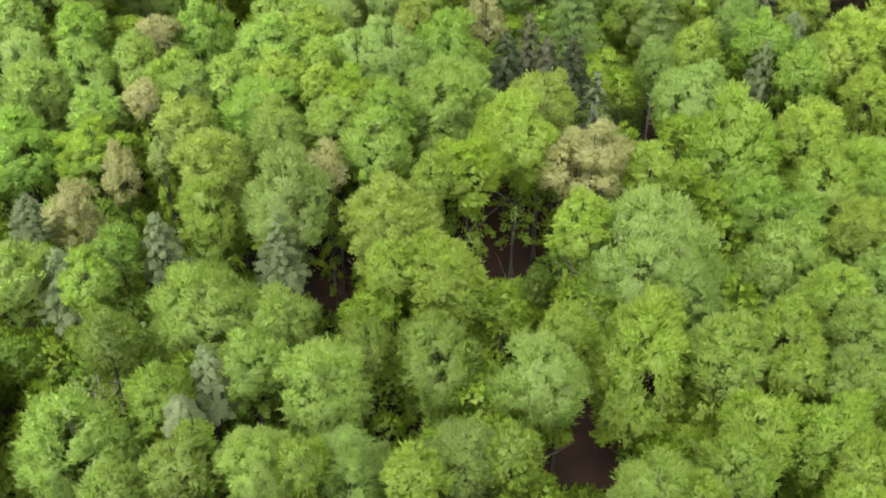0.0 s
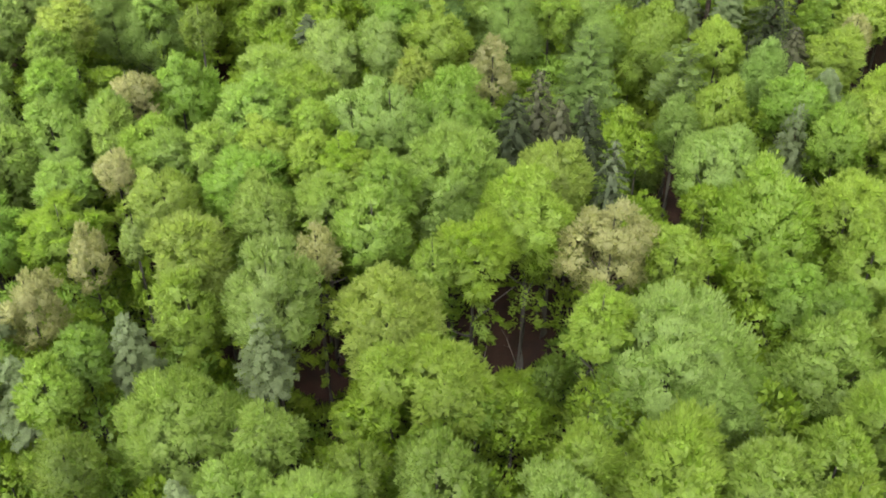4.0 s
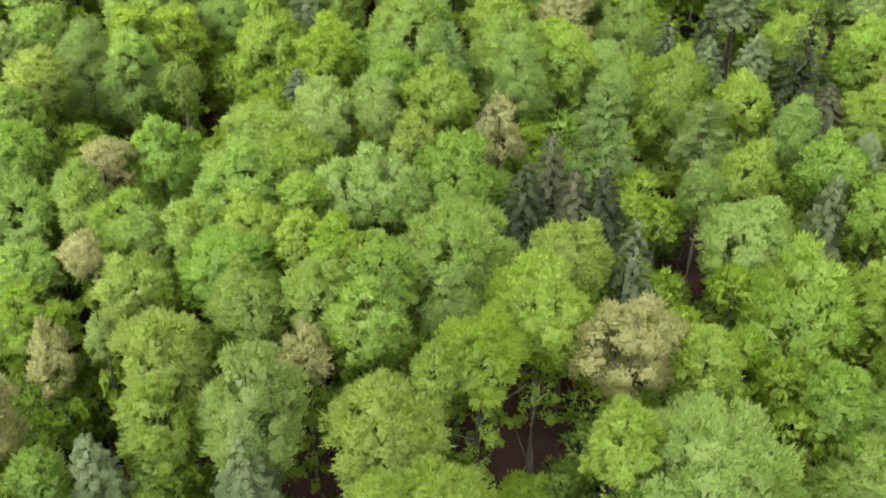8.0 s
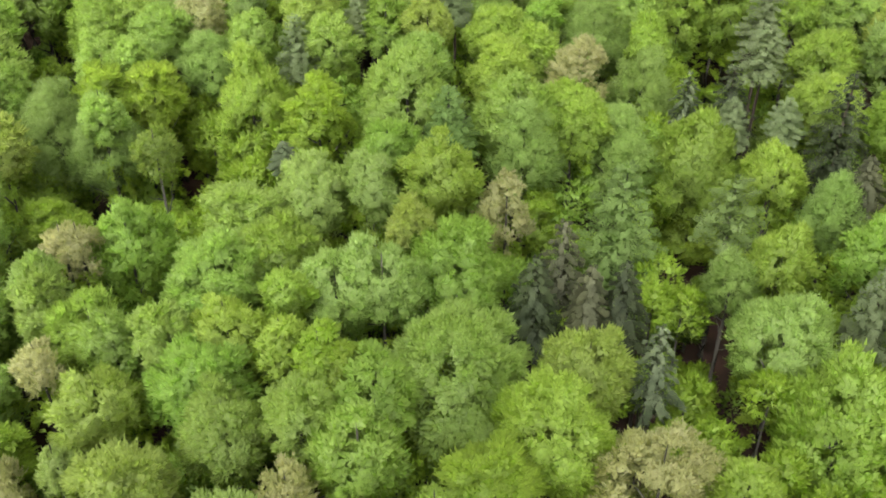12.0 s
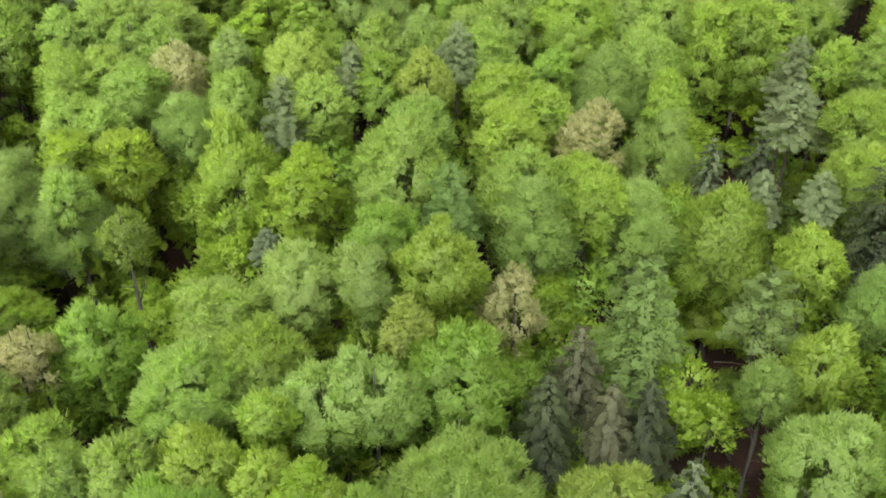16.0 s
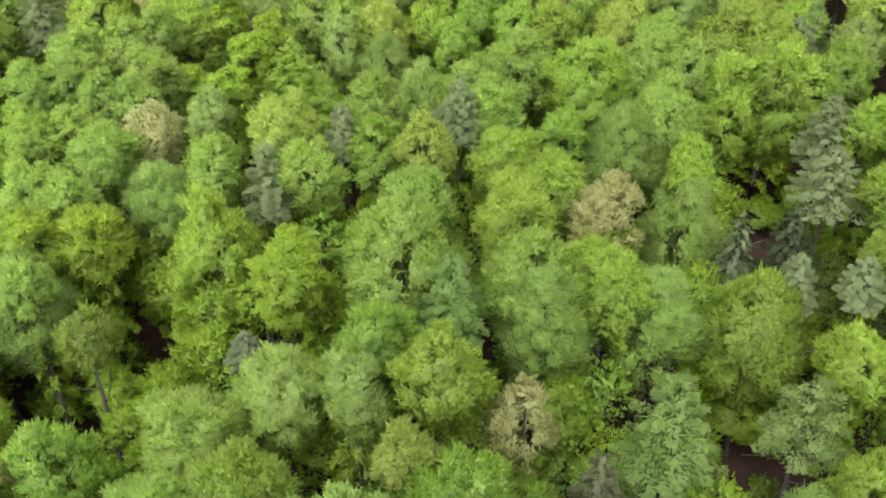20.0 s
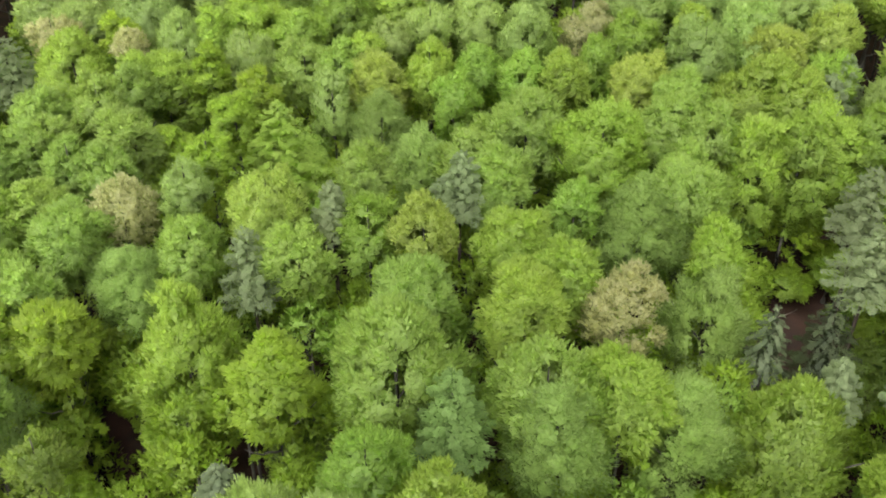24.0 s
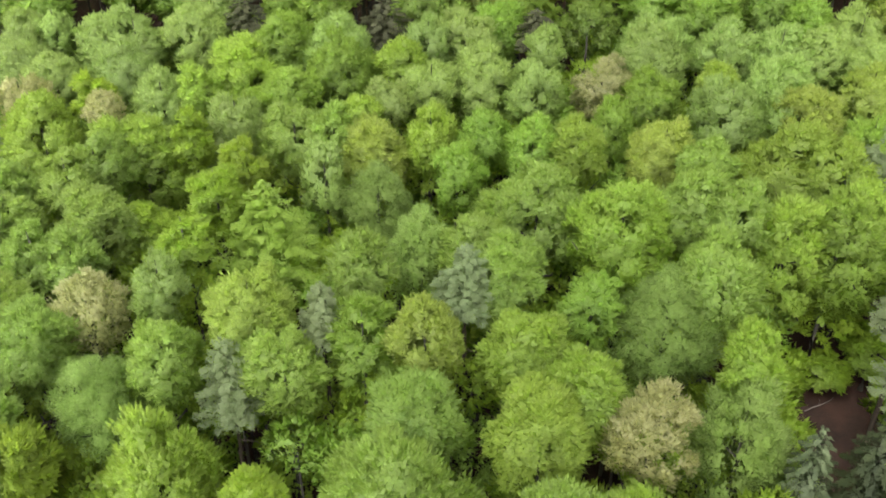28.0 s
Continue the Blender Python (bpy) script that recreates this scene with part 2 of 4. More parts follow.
def dome_crown(rng, r, leaves=None, size=0.29, dense=1.35, lift=0.3, rough=1.0, star=0.42, flat=1.0, shoots=0.18, slim=0.72, backing=0.3, aspect=1.35, gaps=0.07, point=0.0, full=1.0):
    """A broadleaf crown about its middle: bough heads over an uneven egg, every head set with star-like leaf tufts, with shoots that stand out of it."""
    wide = 0.36 * r * min(1.0, (3.0 / r) ** 0.35)
    m = int(1.8 * 4.4 * (0.75 * r) ** 2 / wide ** 2 * (1 + 0.25 * (aspect - 1.35)))
    wide *= full
    k = np.arange(m) + 0.5
    zz = 1 - k / m * 1.86
    aa = k * 2.39996 + rng.uniform(0, 6.3) + rng.normal(0, 0.2, m)
    q = np.sqrt(1 - zz ** 2)
    way = np.stack([np.cos(aa) * q, np.sin(aa) * q, zz], 1)
    egg = np.where(zz < 0, 1 - 0.2 * zz ** 2, 1 - point * zz)
    count = 6 + int(1.3 * r)                      # the main limbs, each of which lifts a lobe of the crown
    tops = np.clip(1 - (np.arange(count) + 0.3) / count * 1.5 + rng.normal(0, 0.12, count), -0.6, 1)
    turn = np.arange(count) * 2.39996 + rng.uniform(0, 6.3) + rng.normal(0, 0.35, count)
    level = np.sqrt(1 - tops ** 2)
    limbs = np.stack([np.cos(turn) * level, np.sin(turn) * level, tops], 1)
    reach = rng.uniform(0.6, 1.1, count)
    reach[0] = 1.0
    lobe = np.max(np.exp(7.0 * (way @ limbs.T - 1)) * reach, 1)
    far = np.maximum(0.70 + 0.30 * rough * (lobe - 0.62), 0.57) + rng.normal(0, 0.05, m)
    middles = way * (far * r)[:, None] * np.stack([egg, egg, np.full(m, aspect)], 1)
    hr = wide * rng.uniform(0.62, 1.15, m) * np.where(zz < -0.2, 0.85, 1.0 - 0.7 * point * np.maximum(zz, 0))
    stays = rng.uniform(0, 1, m) > np.where(zz < -0.25, gaps + 0.25, gaps)
    way, middles, hr, zz = way[stays], middles[stays], hr[stays], zz[stays]
    m = len(hr)
    n = leaves or int(4 * math.pi * r * r * 66 * dense)
    more = int(n * 1.7)
    share = hr ** 2 * (0.62 + 0.38 * zz)
    pick = rng.choice(m, more, p=share / share.sum())
    tufts = max(8, int(13 * hr.mean() ** 1.6))
    tips = unit(rng.normal(0, 0.75, (m, tufts, 3)) + way[:, None, :] * 0.8 + np.array([0, 0, 0.4]))
    v = tips[pick, rng.integers(0, tufts, more)]
    loose = rng.uniform(0, 1, more) < 0.2
    v = np.where(loose[:, None], unit(rng.normal(0, 0.8, (more, 3)) + way[pick] * 0.8 + np.array([0, 0, 0.3])), v)
    o = unit(rng.normal(0, 1, (more, 3))) * rng.uniform(0, 1, (more, 1)) ** 0.6 * np.array([1, 1, 0.5])     # each tuft is a plate of leaves
    shoot = rng.uniform(0, 1, more) < shoots
    depth = np.where(shoot, rng.uniform(1.0, 1.36, more), np.where(loose, rng.uniform(0.76, 0.94, more), rng.uniform(0.88, 1.12, more)))
    round_off = np.array([1, 1, flat])
    at = middles[pick] + v * round_off * (hr[pick] * depth)[:, None] + o * (star * np.minimum(hr[pick], 1.1))[:, None] * round_off
    gap = np.linalg.norm((at[:, None, :] - middles[None]) / round_off, axis=2) / hr[None]
    gap[np.arange(more), pick] = 9
    free = np.nonzero(gap.min(1) > 0.72)[0][:n]
    at, v, o, shoot = at[free], v[free], o[free], shoot[free]
    n = len(at)
    crown_out = unit(at * np.array([1, 1, 0.75]) + np.array([0, 0, 0.4 * r]))
    axis = o * np.where(shoot, 0.35, 0.8)[:, None] + v * 0.6 + crown_out * 0.4 + np.array([0, 0, lift])
    face = v * 0.7 + crown_out * 0.4 + np.array([0, 0, 0.5]) + rng.normal(0, 0.4, (n, 3))
    outward = unit(v * 0.5 + crown_out * 0.4 + o * 0.3 + np.array([0, 0, 0.2]))
    length = size * rng.uniform(0.6, 1.4, n) * np.where(shoot, 1.2, 1.0)
    corners, normals = leaf_arrays(at, axis, face, outward, length, length * rng.uniform(0.7, 1.2, n) * slim * np.where(shoot, 0.65, 1.0))
    b = int(n * backing)                          # older, larger sprays deep in the heads
    pick = rng.choice(m, b, p=hr ** 2 / np.sum(hr ** 2))
    v = unit(rng.normal(0, 1, (b, 3)) + way[pick] * 0.5 + np.array([0, 0, 0.2]))
    at = middles[pick] + v * round_off * hr[pick][:, None] * rng.uniform(0.3, 0.72, (b, 1))
    length = size * rng.uniform(1.3, 2.1, b)
    back, lit = leaf_arrays(at, np.cross(v, rng.normal(0, 1, (b, 3))) + v * 0.25, v + rng.normal(0, 0.3, (b, 3)), unit(v * 0.6 + way[pick] * 0.5 + np.array([0, 0, 0.2])), length, length * rng.uniform(0.7, 1.0, b))
    return np.concatenate([corners, back]), np.concatenate([normals, lit]), None


def cone_crown(rng, r, length, whorls=17, arms=8, cards=24, droop=0.25, curve=0.85, size=0.34, hang=0.35, fuzz=0.12, slim=0.32, body=0.5, spray=0.16):
    """A conifer's crown from its tip down: whorls of boughs, each fringed with needle sprays. The tip is at z = 0."""
    parts = []
    for w in range(whorls):
        f = (w + 0.6 + rng.uniform(-0.25, 0.25)) / whorls
        reach = r * (f ** curve) * (1.0 if f < 0.8 else 1.0 - (f - 0.8) * 1.1)
        m = max(4, int(arms * (0.55 + 0.6 * f)))
        for a in range(m):
            az = (a + rng.uniform(-0.35, 0.35)) / m * 2 * math.pi + w * 0.9
            lean = reach * rng.uniform(0.72, 1.12)
            c = max(5, int(cards * lean / r + 3))
            u = np.sqrt(rng.uniform(0.02, 1.0, c))
            way = np.array([math.cos(az), math.sin(az), 0.0])
            across = np.array([-math.sin(az), math.cos(az), 0.0])
            spreadw = rng.normal(0, 1, c) * lean * spray * (1.15 - u)
            z = -f * length + lean * (0.22 * u - droop * 1.6 * u ** 2) + rng.normal(0, fuzz, c)
            at = way * (u * lean)[:, None] + across * spreadw[:, None] + np.array([0, 0, 1.0]) * z[:, None]
            axis = way * 0.7 + across * (np.sign(spreadw) * 0.5)[:, None] + rng.normal(0, 0.3, (c, 3)) - np.array([0, 0, hang])
            face = np.array([0, 0, 1.0]) + rng.normal(0, 0.3, (c, 3)) + way * 0.3
            outward = unit(way * (0.4 + u)[:, None] + np.array([0, 0, 0.8]) + rng.normal(0, 0.12, (c, 3)))
            ln = size * rng.uniform(0.6, 1.4, c)
            parts.append(leaf_arrays(at, axis, face, outward, ln, ln * slim * rng.uniform(0.8, 1.3, c), 0.15))
    f = np.linspace(0.06, 0.94, 12)
    f = np.repeat(f, 2)
    reach = r * (f ** curve) * body
    az = np.arange(24) * 2.39996
    middles = np.stack([np.cos(az) * reach * 0.5, np.sin(az) * reach * 0.5, -f * length - 0.15 * reach], 1)
    return np.concatenate([p[0] for p in parts]), np.concatenate([p[1] for p in parts]), inner_growth(rng, middles, reach * 0.5 + 0.05, 0.0, r)


def skirt_boughs(rng, r, length, boughs=18, cards=120, size=0.31):
    """The lower boughs of a broadleaf tree: flat, slightly drooping fans of leaves about the trunk, from z = 0 down."""
    parts = []
    for i in range(boughs):
        f = (i + rng.uniform(0, 1)) / boughs
        az = i * 2.39996 + rng.normal(0, 0.4)
        reach = r * rng.uniform(0.5, 1.05) * (1 - 0.4 * f)
        c = int(cards * reach / r + 12)
        u = np.sqrt(rng.uniform(0.06, 1.0, c))
        way, across = np.array([math.cos(az), math.sin(az), 0.0]), np.array([-math.sin(az), math.cos(az), 0.0])
        wide = rng.normal(0, 1, c) * reach * 0.24 * (1.15 - u)
        z = -f * length + reach * (0.2 * u - 0.42 * u ** 2) + rng.normal(0, 0.09, c)
        at = way * (u * reach)[:, None] + across * wide[:, None] + np.array([0, 0, 1.0]) * z[:, None]
        axis = way * 0.7 + across * (np.sign(wide) * 0.6)[:, None] + rng.normal(0, 0.3, (c, 3))
        face = np.array([0, 0, 1.0]) + rng.normal(0, 0.35, (c, 3))
        outward = unit(way * 0.6 * u[:, None] + np.array([0, 0, 0.8]) + rng.normal(0, 0.15, (c, 3)))
        ln = size * rng.uniform(0.6, 1.4, c)
        parts.append(leaf_arrays(at, axis, face, outward, ln, ln * 0.7 * rng.uniform(0.8, 1.2, c)))
    return np.concatenate([p[0] for p in parts]), np.concatenate([p[1] for p in parts]), None


def tube(name, path, radii, sides, material):
    """A tapered, bent round stem through the points of path."""
    verts, faces = [], []
    for i, (p, rad) in enumerate(zip(path, radii)):
        q = Vector(path[min(i + 1, len(path) - 1)]) - Vector(path[max(i - 1, 0)])
        turn = q.to_track_quat("Z", "Y")
        for s in range(sides):
            a = 2 * math.pi * s / sides
            verts.append(Vector(p) + turn @ Vector((math.cos(a) * rad, math.sin(a) * rad, 0)))
    for i in range(len(path) - 1):
        for s in range(sides):
            faces.append((i * sides + s, i * sides + (s + 1) % sides, (i + 1) * sides + (s + 1) % sides, (i + 1) * sides + s))
    faces.append(tuple(reversed(range(sides))))
    faces.append(tuple((len(path) - 1) * sides + s for s in range(sides)))
    me = bpy.data.meshes.new(name)
    me.from_pydata(verts, [], faces)
    me.polygons.foreach_set("use_smooth", [True] * len(me.polygons))
    me.materials.append(material)
    return me


def trunk_mesh(rng, material):
    """A trunk one metre long and one wide at its foot, to be scaled."""
    path, radii = [], []
    for i in range(9):
        f = i / 8
        path.append((rng.normal(0, 0.10) * min(f, 0.9), rng.normal(0, 0.10) * min(f, 0.9), f))
        radii.append(0.5 * (1.0 - 0.78 * f) + 0.22 * math.exp(-f * 30))
    return tube("trunk", path, radii, 9, material)


def limb_mesh(rng, material, lift):
    """A bough of unit length that starts at the trunk and rises outwards."""
    path, radii = [], []
    for i in range(6):
        f = i / 5
        path.append((f * 0.9, rng.normal(0, 0.05) * f, lift * f ** 1.3 + rng.normal(0, 0.03) * f))
        radii.append(0.035 * (1 - 0.8 * f))
    return tube("limb", path, radii, 6, material)


RNG = np.random.default_rng(7)
TRUNKS = {b.name: [trunk_mesh(RNG, b) for _ in range(4)] for b in (BARK_GREY, BARK_RED)}
BOUGHS = {b.name: [limb_mesh(RNG, b, u) for u in lift] for b, lift in ((BARK_GREY, (0.9, 0.7, 1.1, 0.55)), (BARK_RED, (0.1, -0.1, 0.2, 0.0)))}
SIZES = (1.7, 2.3, 2.9, 3.6, 4.6, 6.2)
CROWNS = {}
KINDS = {"R": "larch", "C": "pointed", "K": "pine", "S": "spruce", "W": "silver", "F": "fir", "D": "spruce", "T": "budding", "O": "bush", "P": "feathery", "N": "layered", "M": "open"}
CONIFERS = {"pine", "pointed", "spruce", "silver", "fir", "open"}


def crown_for(tone, r, tall=False, coarse=False):
    """The crown mesh of that tone nearest in size, one of a few variants, and its own size. A broadleaf crown lies about its middle, a conifer's hangs from its tip."""
    kind = "coarse" if coarse else KINDS.get(tone, "leafy")
    own = min(SIZES, key=lambda s: abs(math.log(s / r)))
    pool = CROWNS.setdefault((kind, own, tall), [])
    aspect = 1.9 if tall else 1.35
    if len(pool) < (4 if kind == "leafy" else 3 if kind in ("feathery", "layered", "larch") else 2):
        rng = np.random.default_rng(len(CROWNS) * 17 + len(pool) * 5 + 3)
        if kind == "leafy":
            data = dome_crown(rng, own, aspect=aspect, rough=(1.1, 0.8, 1.3, 1.0)[len(pool)], lift=(0.3, 0.1, 0.4, 0.2)[len(pool)])
        elif kind == "coarse":
            data = dome_crown(rng, own, aspect=aspect, dense=0.4, size=0.52)
        elif kind == "layered":
            data = dome_crown(rng, own, aspect=aspect, size=0.3, lift=0.0, rough=1.3, flat=0.6, gaps=0.15)
        elif kind == "feathery":
            data = dome_crown(rng, own, aspect=aspect, size=0.29, lift=0.7, shoots=0.22, slim=0.6, rough=1.2)
        elif kind == "budding":
            data = dome_crown(rng, own, aspect=aspect, size=0.24, dense=1.1, lift=0.6, star=0.36, rough=1.3, gaps=0.2, backing=0.15)
        elif kind == "bush":
            data = dome_crown(rng, own, aspect=aspect, size=0.26, dense=0.8, rough=1.5, gaps=0.25, backing=0.15)
        elif kind == "open":
            data = cone_crown(rng, own, own * 3.6, 7, 7, 300, droop=0.02, curve=0.42, size=0.24, hang=0.0, fuzz=0.10, slim=0.42, body=0.2, spray=0.3)
        elif kind == "pine":
            data = cone_crown(rng, own, own * 3.6, 16, 8, 230, droop=0.08, curve=0.6, size=0.21, hang=0.2, fuzz=0.17, slim=0.4, body=0.4, spray=0.2)
        elif kind == "larch":
            data = dome_crown(rng, own, aspect=aspect, size=0.2, dense=2.1, lift=0.35, star=0.55, shoots=0.12, slim=0.42, rough=0.4, gaps=0.03, point=0.5, full=1.25)
        elif kind == "pointed":
            data = cone_crown(rng, own, own * 3.6, 26, 9, 190, droop=0.05, curve=0.8, size=0.2, hang=0.1, fuzz=0.2, slim=0.4, body=0.6, spray=0.18)
        elif kind == "fir":
            data = cone_crown(rng, own, own * 3.6, 13, 9, 260, droop=0.10, curve=0.55, size=0.24, hang=0.05, fuzz=0.16, slim=0.42, body=0.35, spray=0.24)
        elif kind == "silver":
            data = cone_crown(rng, own, own * 3.6, 12, 7, 210, droop=0.34, curve=0.62, size=0.22, hang=0.5, fuzz=0.05, slim=0.42, body=0.28, spray=0.13)
        else:
            data = cone_crown(rng, own, own * 3.6, 17, 8, 210, droop=0.28, curve=0.62, size=0.24, hang=0.4, fuzz=0.1, slim=0.42, body=0.3)
        pool.append(leaf_mesh("crown", *data, LEAF[tone]))
        return pool[-1], own
    return pool[int(RNG.integers(len(pool)))], own


def skirt_for(r):
    """A mesh of lower boughs nearest in size, one of three, and its own size; it is two and a half times as long as wide."""
    own = min(SIZES, key=lambda s: abs(math.log(s / r)))
    pool = CROWNS.setdefault(("skirt", own), [])
    if len(pool) < 3:
        # N replaces the tree's own leaf tone here: shade put into the colour
        pool.append(leaf_mesh("lower_crown", *skirt_boughs(np.random.default_rng(len(pool) * 7 + int(own * 10)), own, own * 2.5), LEAF["N"]))
        return pool[-1], own
    return pool[int(RNG.integers(3))], own


WORDS = {
    "B": ("beech_tree", "beech tree with a full crown of bright green spring leaves"),
    "L": ("lime_tree", "broadleaf tree in fresh yellow-green spring leaf"),
    "G": ("hornbeam_tree", "broadleaf tree with a dense fresh green crown"),
    "N": ("young_beech_tree", "young beech tree with green leaves in the shade of taller trees"),
    "P": ("pale_broadleaf_tree", "feathery pale green broadleaf tree, young-leaved near by, haze-toned far off"),
    "Y": ("maple_tree", "maple tree with a yellow-green crown of young leaves"),
    "T": ("oak_tree", "budding oak tree with a thin tan and pale crown"),
    "O": ("hazel_tree", "low bushy tree with sparse olive-green leaves"),
    "K": ("pine_tree", "grey-green pine tree with soft needles and a bare lower trunk"),
    "C": ("tall_larch_tree", "tall pointed larch tree with soft light green needles"),
    "M": ("scots_pine_tree", "open-crowned pine tree with layered boughs and a pale bare trunk"),
    "R": ("larch_tree", "larch tree with soft pale green needles and a slender trunk"),
    "S": ("spruce_tree", "dark green spruce tree with drooping layered boughs"),
    "W": ("silver_spruce_tree", "silvery spruce tree with pale drooping boughs beside a gap"),
    "F": ("fir_tree", "light green fir tree with broad layered boughs"),
    "D": ("ailing_spruce_tree", "half-dead spruce tree with thin brown-grey needles"),
}
PLANTED = []


def child(name, data, parent, m, label=""):
    ob = new(name, data)
    ob.parent = parent
    ob.matrix_basis = m
    return tagged(ob, label)


def tree(tone, x, y, height, r, depth, coarse=False):
    """One tree of the wood: trunk, boughs and crown, of that height, with a crown r wide to each side and depth from top to bottom; coarse: at the edge of the flight's view."""
    name, words = WORDS[tone]
    if tone not in "CONMD":
        words = ("broad " if r > 4.3 else "tall " if height > 26.5 else "small " if r < 1.9 else "") + words
    ob = tagged(new(name), words, "tree", "trees of the spring wood")
    ob.empty_display_size = 0.5
    spin = float(RNG.uniform(0, 360))
    ob.matrix_basis = pose(x, y, ground_z(x, y) - 0.05, 0, 0, spin)
    bark = BARK_RED if tone in "KSD" else BARK_GREY
    r *= {"S": 1.7, "W": 1.35, "D": 1.7, "F": 1.25, "M": 1.25, "R": 1.12, "K": 1.38, "C": 1.55}.get(tone, 1.04)
    conifer = tone in KINDS and KINDS[tone] in CONIFERS
    tall = tone == "R" or (not conifer and depth > 2.9 * r)
    me, own = crown_for(tone, r, tall, coarse)
    s = r / own
    foot = 0.30 + 0.012 * height + 0.02 * r
    if conifer:
        child("trunk", TRUNKS[bark.name][int(RNG.integers(4))], ob, Matrix.Diagonal((foot, foot, height * 0.9, 1)))
        long = min(depth * 1.1, height * 0.88) / (own * 3.6)
        top = height
        boughs = ((0.46, 0.4), (0.52, 0.5), (0.40, 0.3), (0.58, 0.55))
    else:
        half = 1.9 if tall else 1.35
        long = min(depth * 1.25, 0.85 * height) / (own * 2 * half)
        top = height - half * own * long
        child("trunk", TRUNKS[bark.name][int(RNG.integers(4))], ob, Matrix.Diagonal((foot, foot, height - 0.3 * depth, 1)))
        boughs = ((0.42, 1.0), (0.5, 1.1), (0.58, 1.0), (0.66, 0.8))
    for i, (f, u) in enumerate(boughs):
        reach = r * u * float(RNG.uniform(0.85, 1.15))
        if not conifer:
            reach = min(reach, height * (0.86 - f) * 0.9)
        child("limb", BOUGHS[bark.name][i], ob, pose(0, 0, height * f, 0, 0, i * 137 + float(RNG.uniform(-30, 30))) @ Matrix.Diagonal((reach, reach, reach, 1)))
    squash = float(RNG.uniform(0.95, 1.05)) if conifer else float(RNG.uniform(0.92, 1.09))
    lean = (0, 0) if conifer else (float(RNG.normal(0, 4)), float(RNG.normal(0, 4)))
    crown = child("crown", me, ob, pose(0, 0, top, *lean, 0) @ Matrix.Diagonal((s * squash, s / squash, long, 1)))
    crown.material_slots[0].link = "OBJECT"
    crown.material_slots[0].material = LEAF[tone]
    if not conifer and not coarse and tone not in "ORK" and height > 12:
        low, its = skirt_for(r)
        child("lower_crown", low, ob, pose(0, 0, top - 0.2 * depth, 0, 0, float(RNG.uniform(0, 360))) @ Matrix.Diagonal((r / its, r / its, max(1.0, top - 0.2 * depth - 0.26 * height) / (its * 2.5), 1)))
    PLANTED.append((x, y, r, height))
    return ob


# ---------------------------------------------------------------- the trees, stand by stand along the flight: tone, x, y, height, crown radius
# from 40 m on
tree("G", -16.0, 40.1, 23.6, 3.82, 8.8, True)
tree("G", 24.9, 40.2, 23.3, 3.01, 6.9, True)
tree("L", 57.8, 40.4, 23.5, 3.85, 8.9, True)
tree("G", 40.7, 40.6, 23.2, 3.85, 8.9, True)
tree("B", -37.7, 41.4, 23.8, 3.68, 8.5, True)
tree("L", -31.1, 41.4, 23.7, 3.99, 9.2, True)
tree("L", 49.8, 41.7, 23.3, 3.46, 8.0, True)
tree("G", 10.1, 41.8, 23.4, 2.94, 6.8, True)
tree("L", -3.7, 41.9, 23.5, 3.07, 7.1, True)
tree("G", -44.8, 42.0, 23.9, 3.89, 8.9, True)
tree("G", -59.9, 42.1, 24.0, 4.01, 9.2, True)
tree("L", 14.9, 42.2, 23.3, 3.06, 7.0, True)
tree("B", 2.6, 42.3, 23.5, 3.07, 7.1, True)
tree("G", -52.1, 42.3, 24.0, 2.87, 6.6, True)
tree("P", -11.7, 42.9, 23.5, 3.12, 7.2, True)
tree("G", 44.7, 43.4, 23.2, 2.75, 6.3, True)
tree("L", 36.1, 43.5, 23.1, 3.15, 7.2, True)
tree("L", 28.8, 45.2, 23.8, 2.29, 5.5)
tree("L", 17.9, 45.7, 24.2, 1.91, 4.6)
tree("B", -56.7, 46.6, 24.0, 2.87, 6.6, True)
tree("B", 59.7, 46.9, 23.4, 2.71, 6.2, True)
tree("L", 48.0, 47.0, 23.2, 3.03, 7.0, True)
tree("B", -21.9, 47.1, 23.7, 2.32, 5.6)
tree("G", -38.4, 47.3, 23.8, 3.77, 8.7, True)
tree("L", 40.4, 47.4, 23.1, 3.87, 8.9, True)
tree("B", 15.6, 47.7, 24.0, 3.36, 7.9)
tree("G", -44.9, 48.1, 23.9, 3.06, 7.0, True)
tree("G", -52.5, 48.4, 24.0, 3.40, 7.8, True)
tree("L", -1.2, 49.0, 24.0, 1.98, 4.7)
tree("L", 31.0, 49.3, 23.9, 2.40, 6.3)
tree("L", 53.7, 49.3, 23.3, 3.95, 9.1, True)
tree("L", 21.8, 49.5, 23.7, 2.60, 6.1)
tree("B", -18.1, 49.7, 23.9, 2.39, 5.6)
tree("L", -9.2, 49.9, 23.6, 1.99, 5.0)
tree("B", -12.5, 50.4, 23.6, 2.74, 6.5)
tree("L", -60.0, 51.0, 24.1, 3.34, 7.7, True)
tree("R", -6.1, 51.2, 23.7, 2.54, 7.6)
tree("L", 5.7, 51.2, 23.5, 1.72, 7.3)
tree("G", -16.9, 51.6, 23.8, 1.41, 3.3)
tree("L", 45.6, 51.7, 23.0, 3.19, 7.3, True)
tree("R", 2.5, 51.9, 23.6, 2.56, 7.7)
tree("B", -37.8, 53.0, 23.8, 4.05, 9.3, True)
tree("L", 29.8, 53.3, 23.8, 2.96, 9.6)
tree("L", 24.2, 53.7, 23.6, 2.85, 6.7)
tree("Y", 38.7, 53.8, 22.7, 3.04, 7.0, True)
tree("B", -26.5, 54.0, 23.6, 4.67, 11.0)
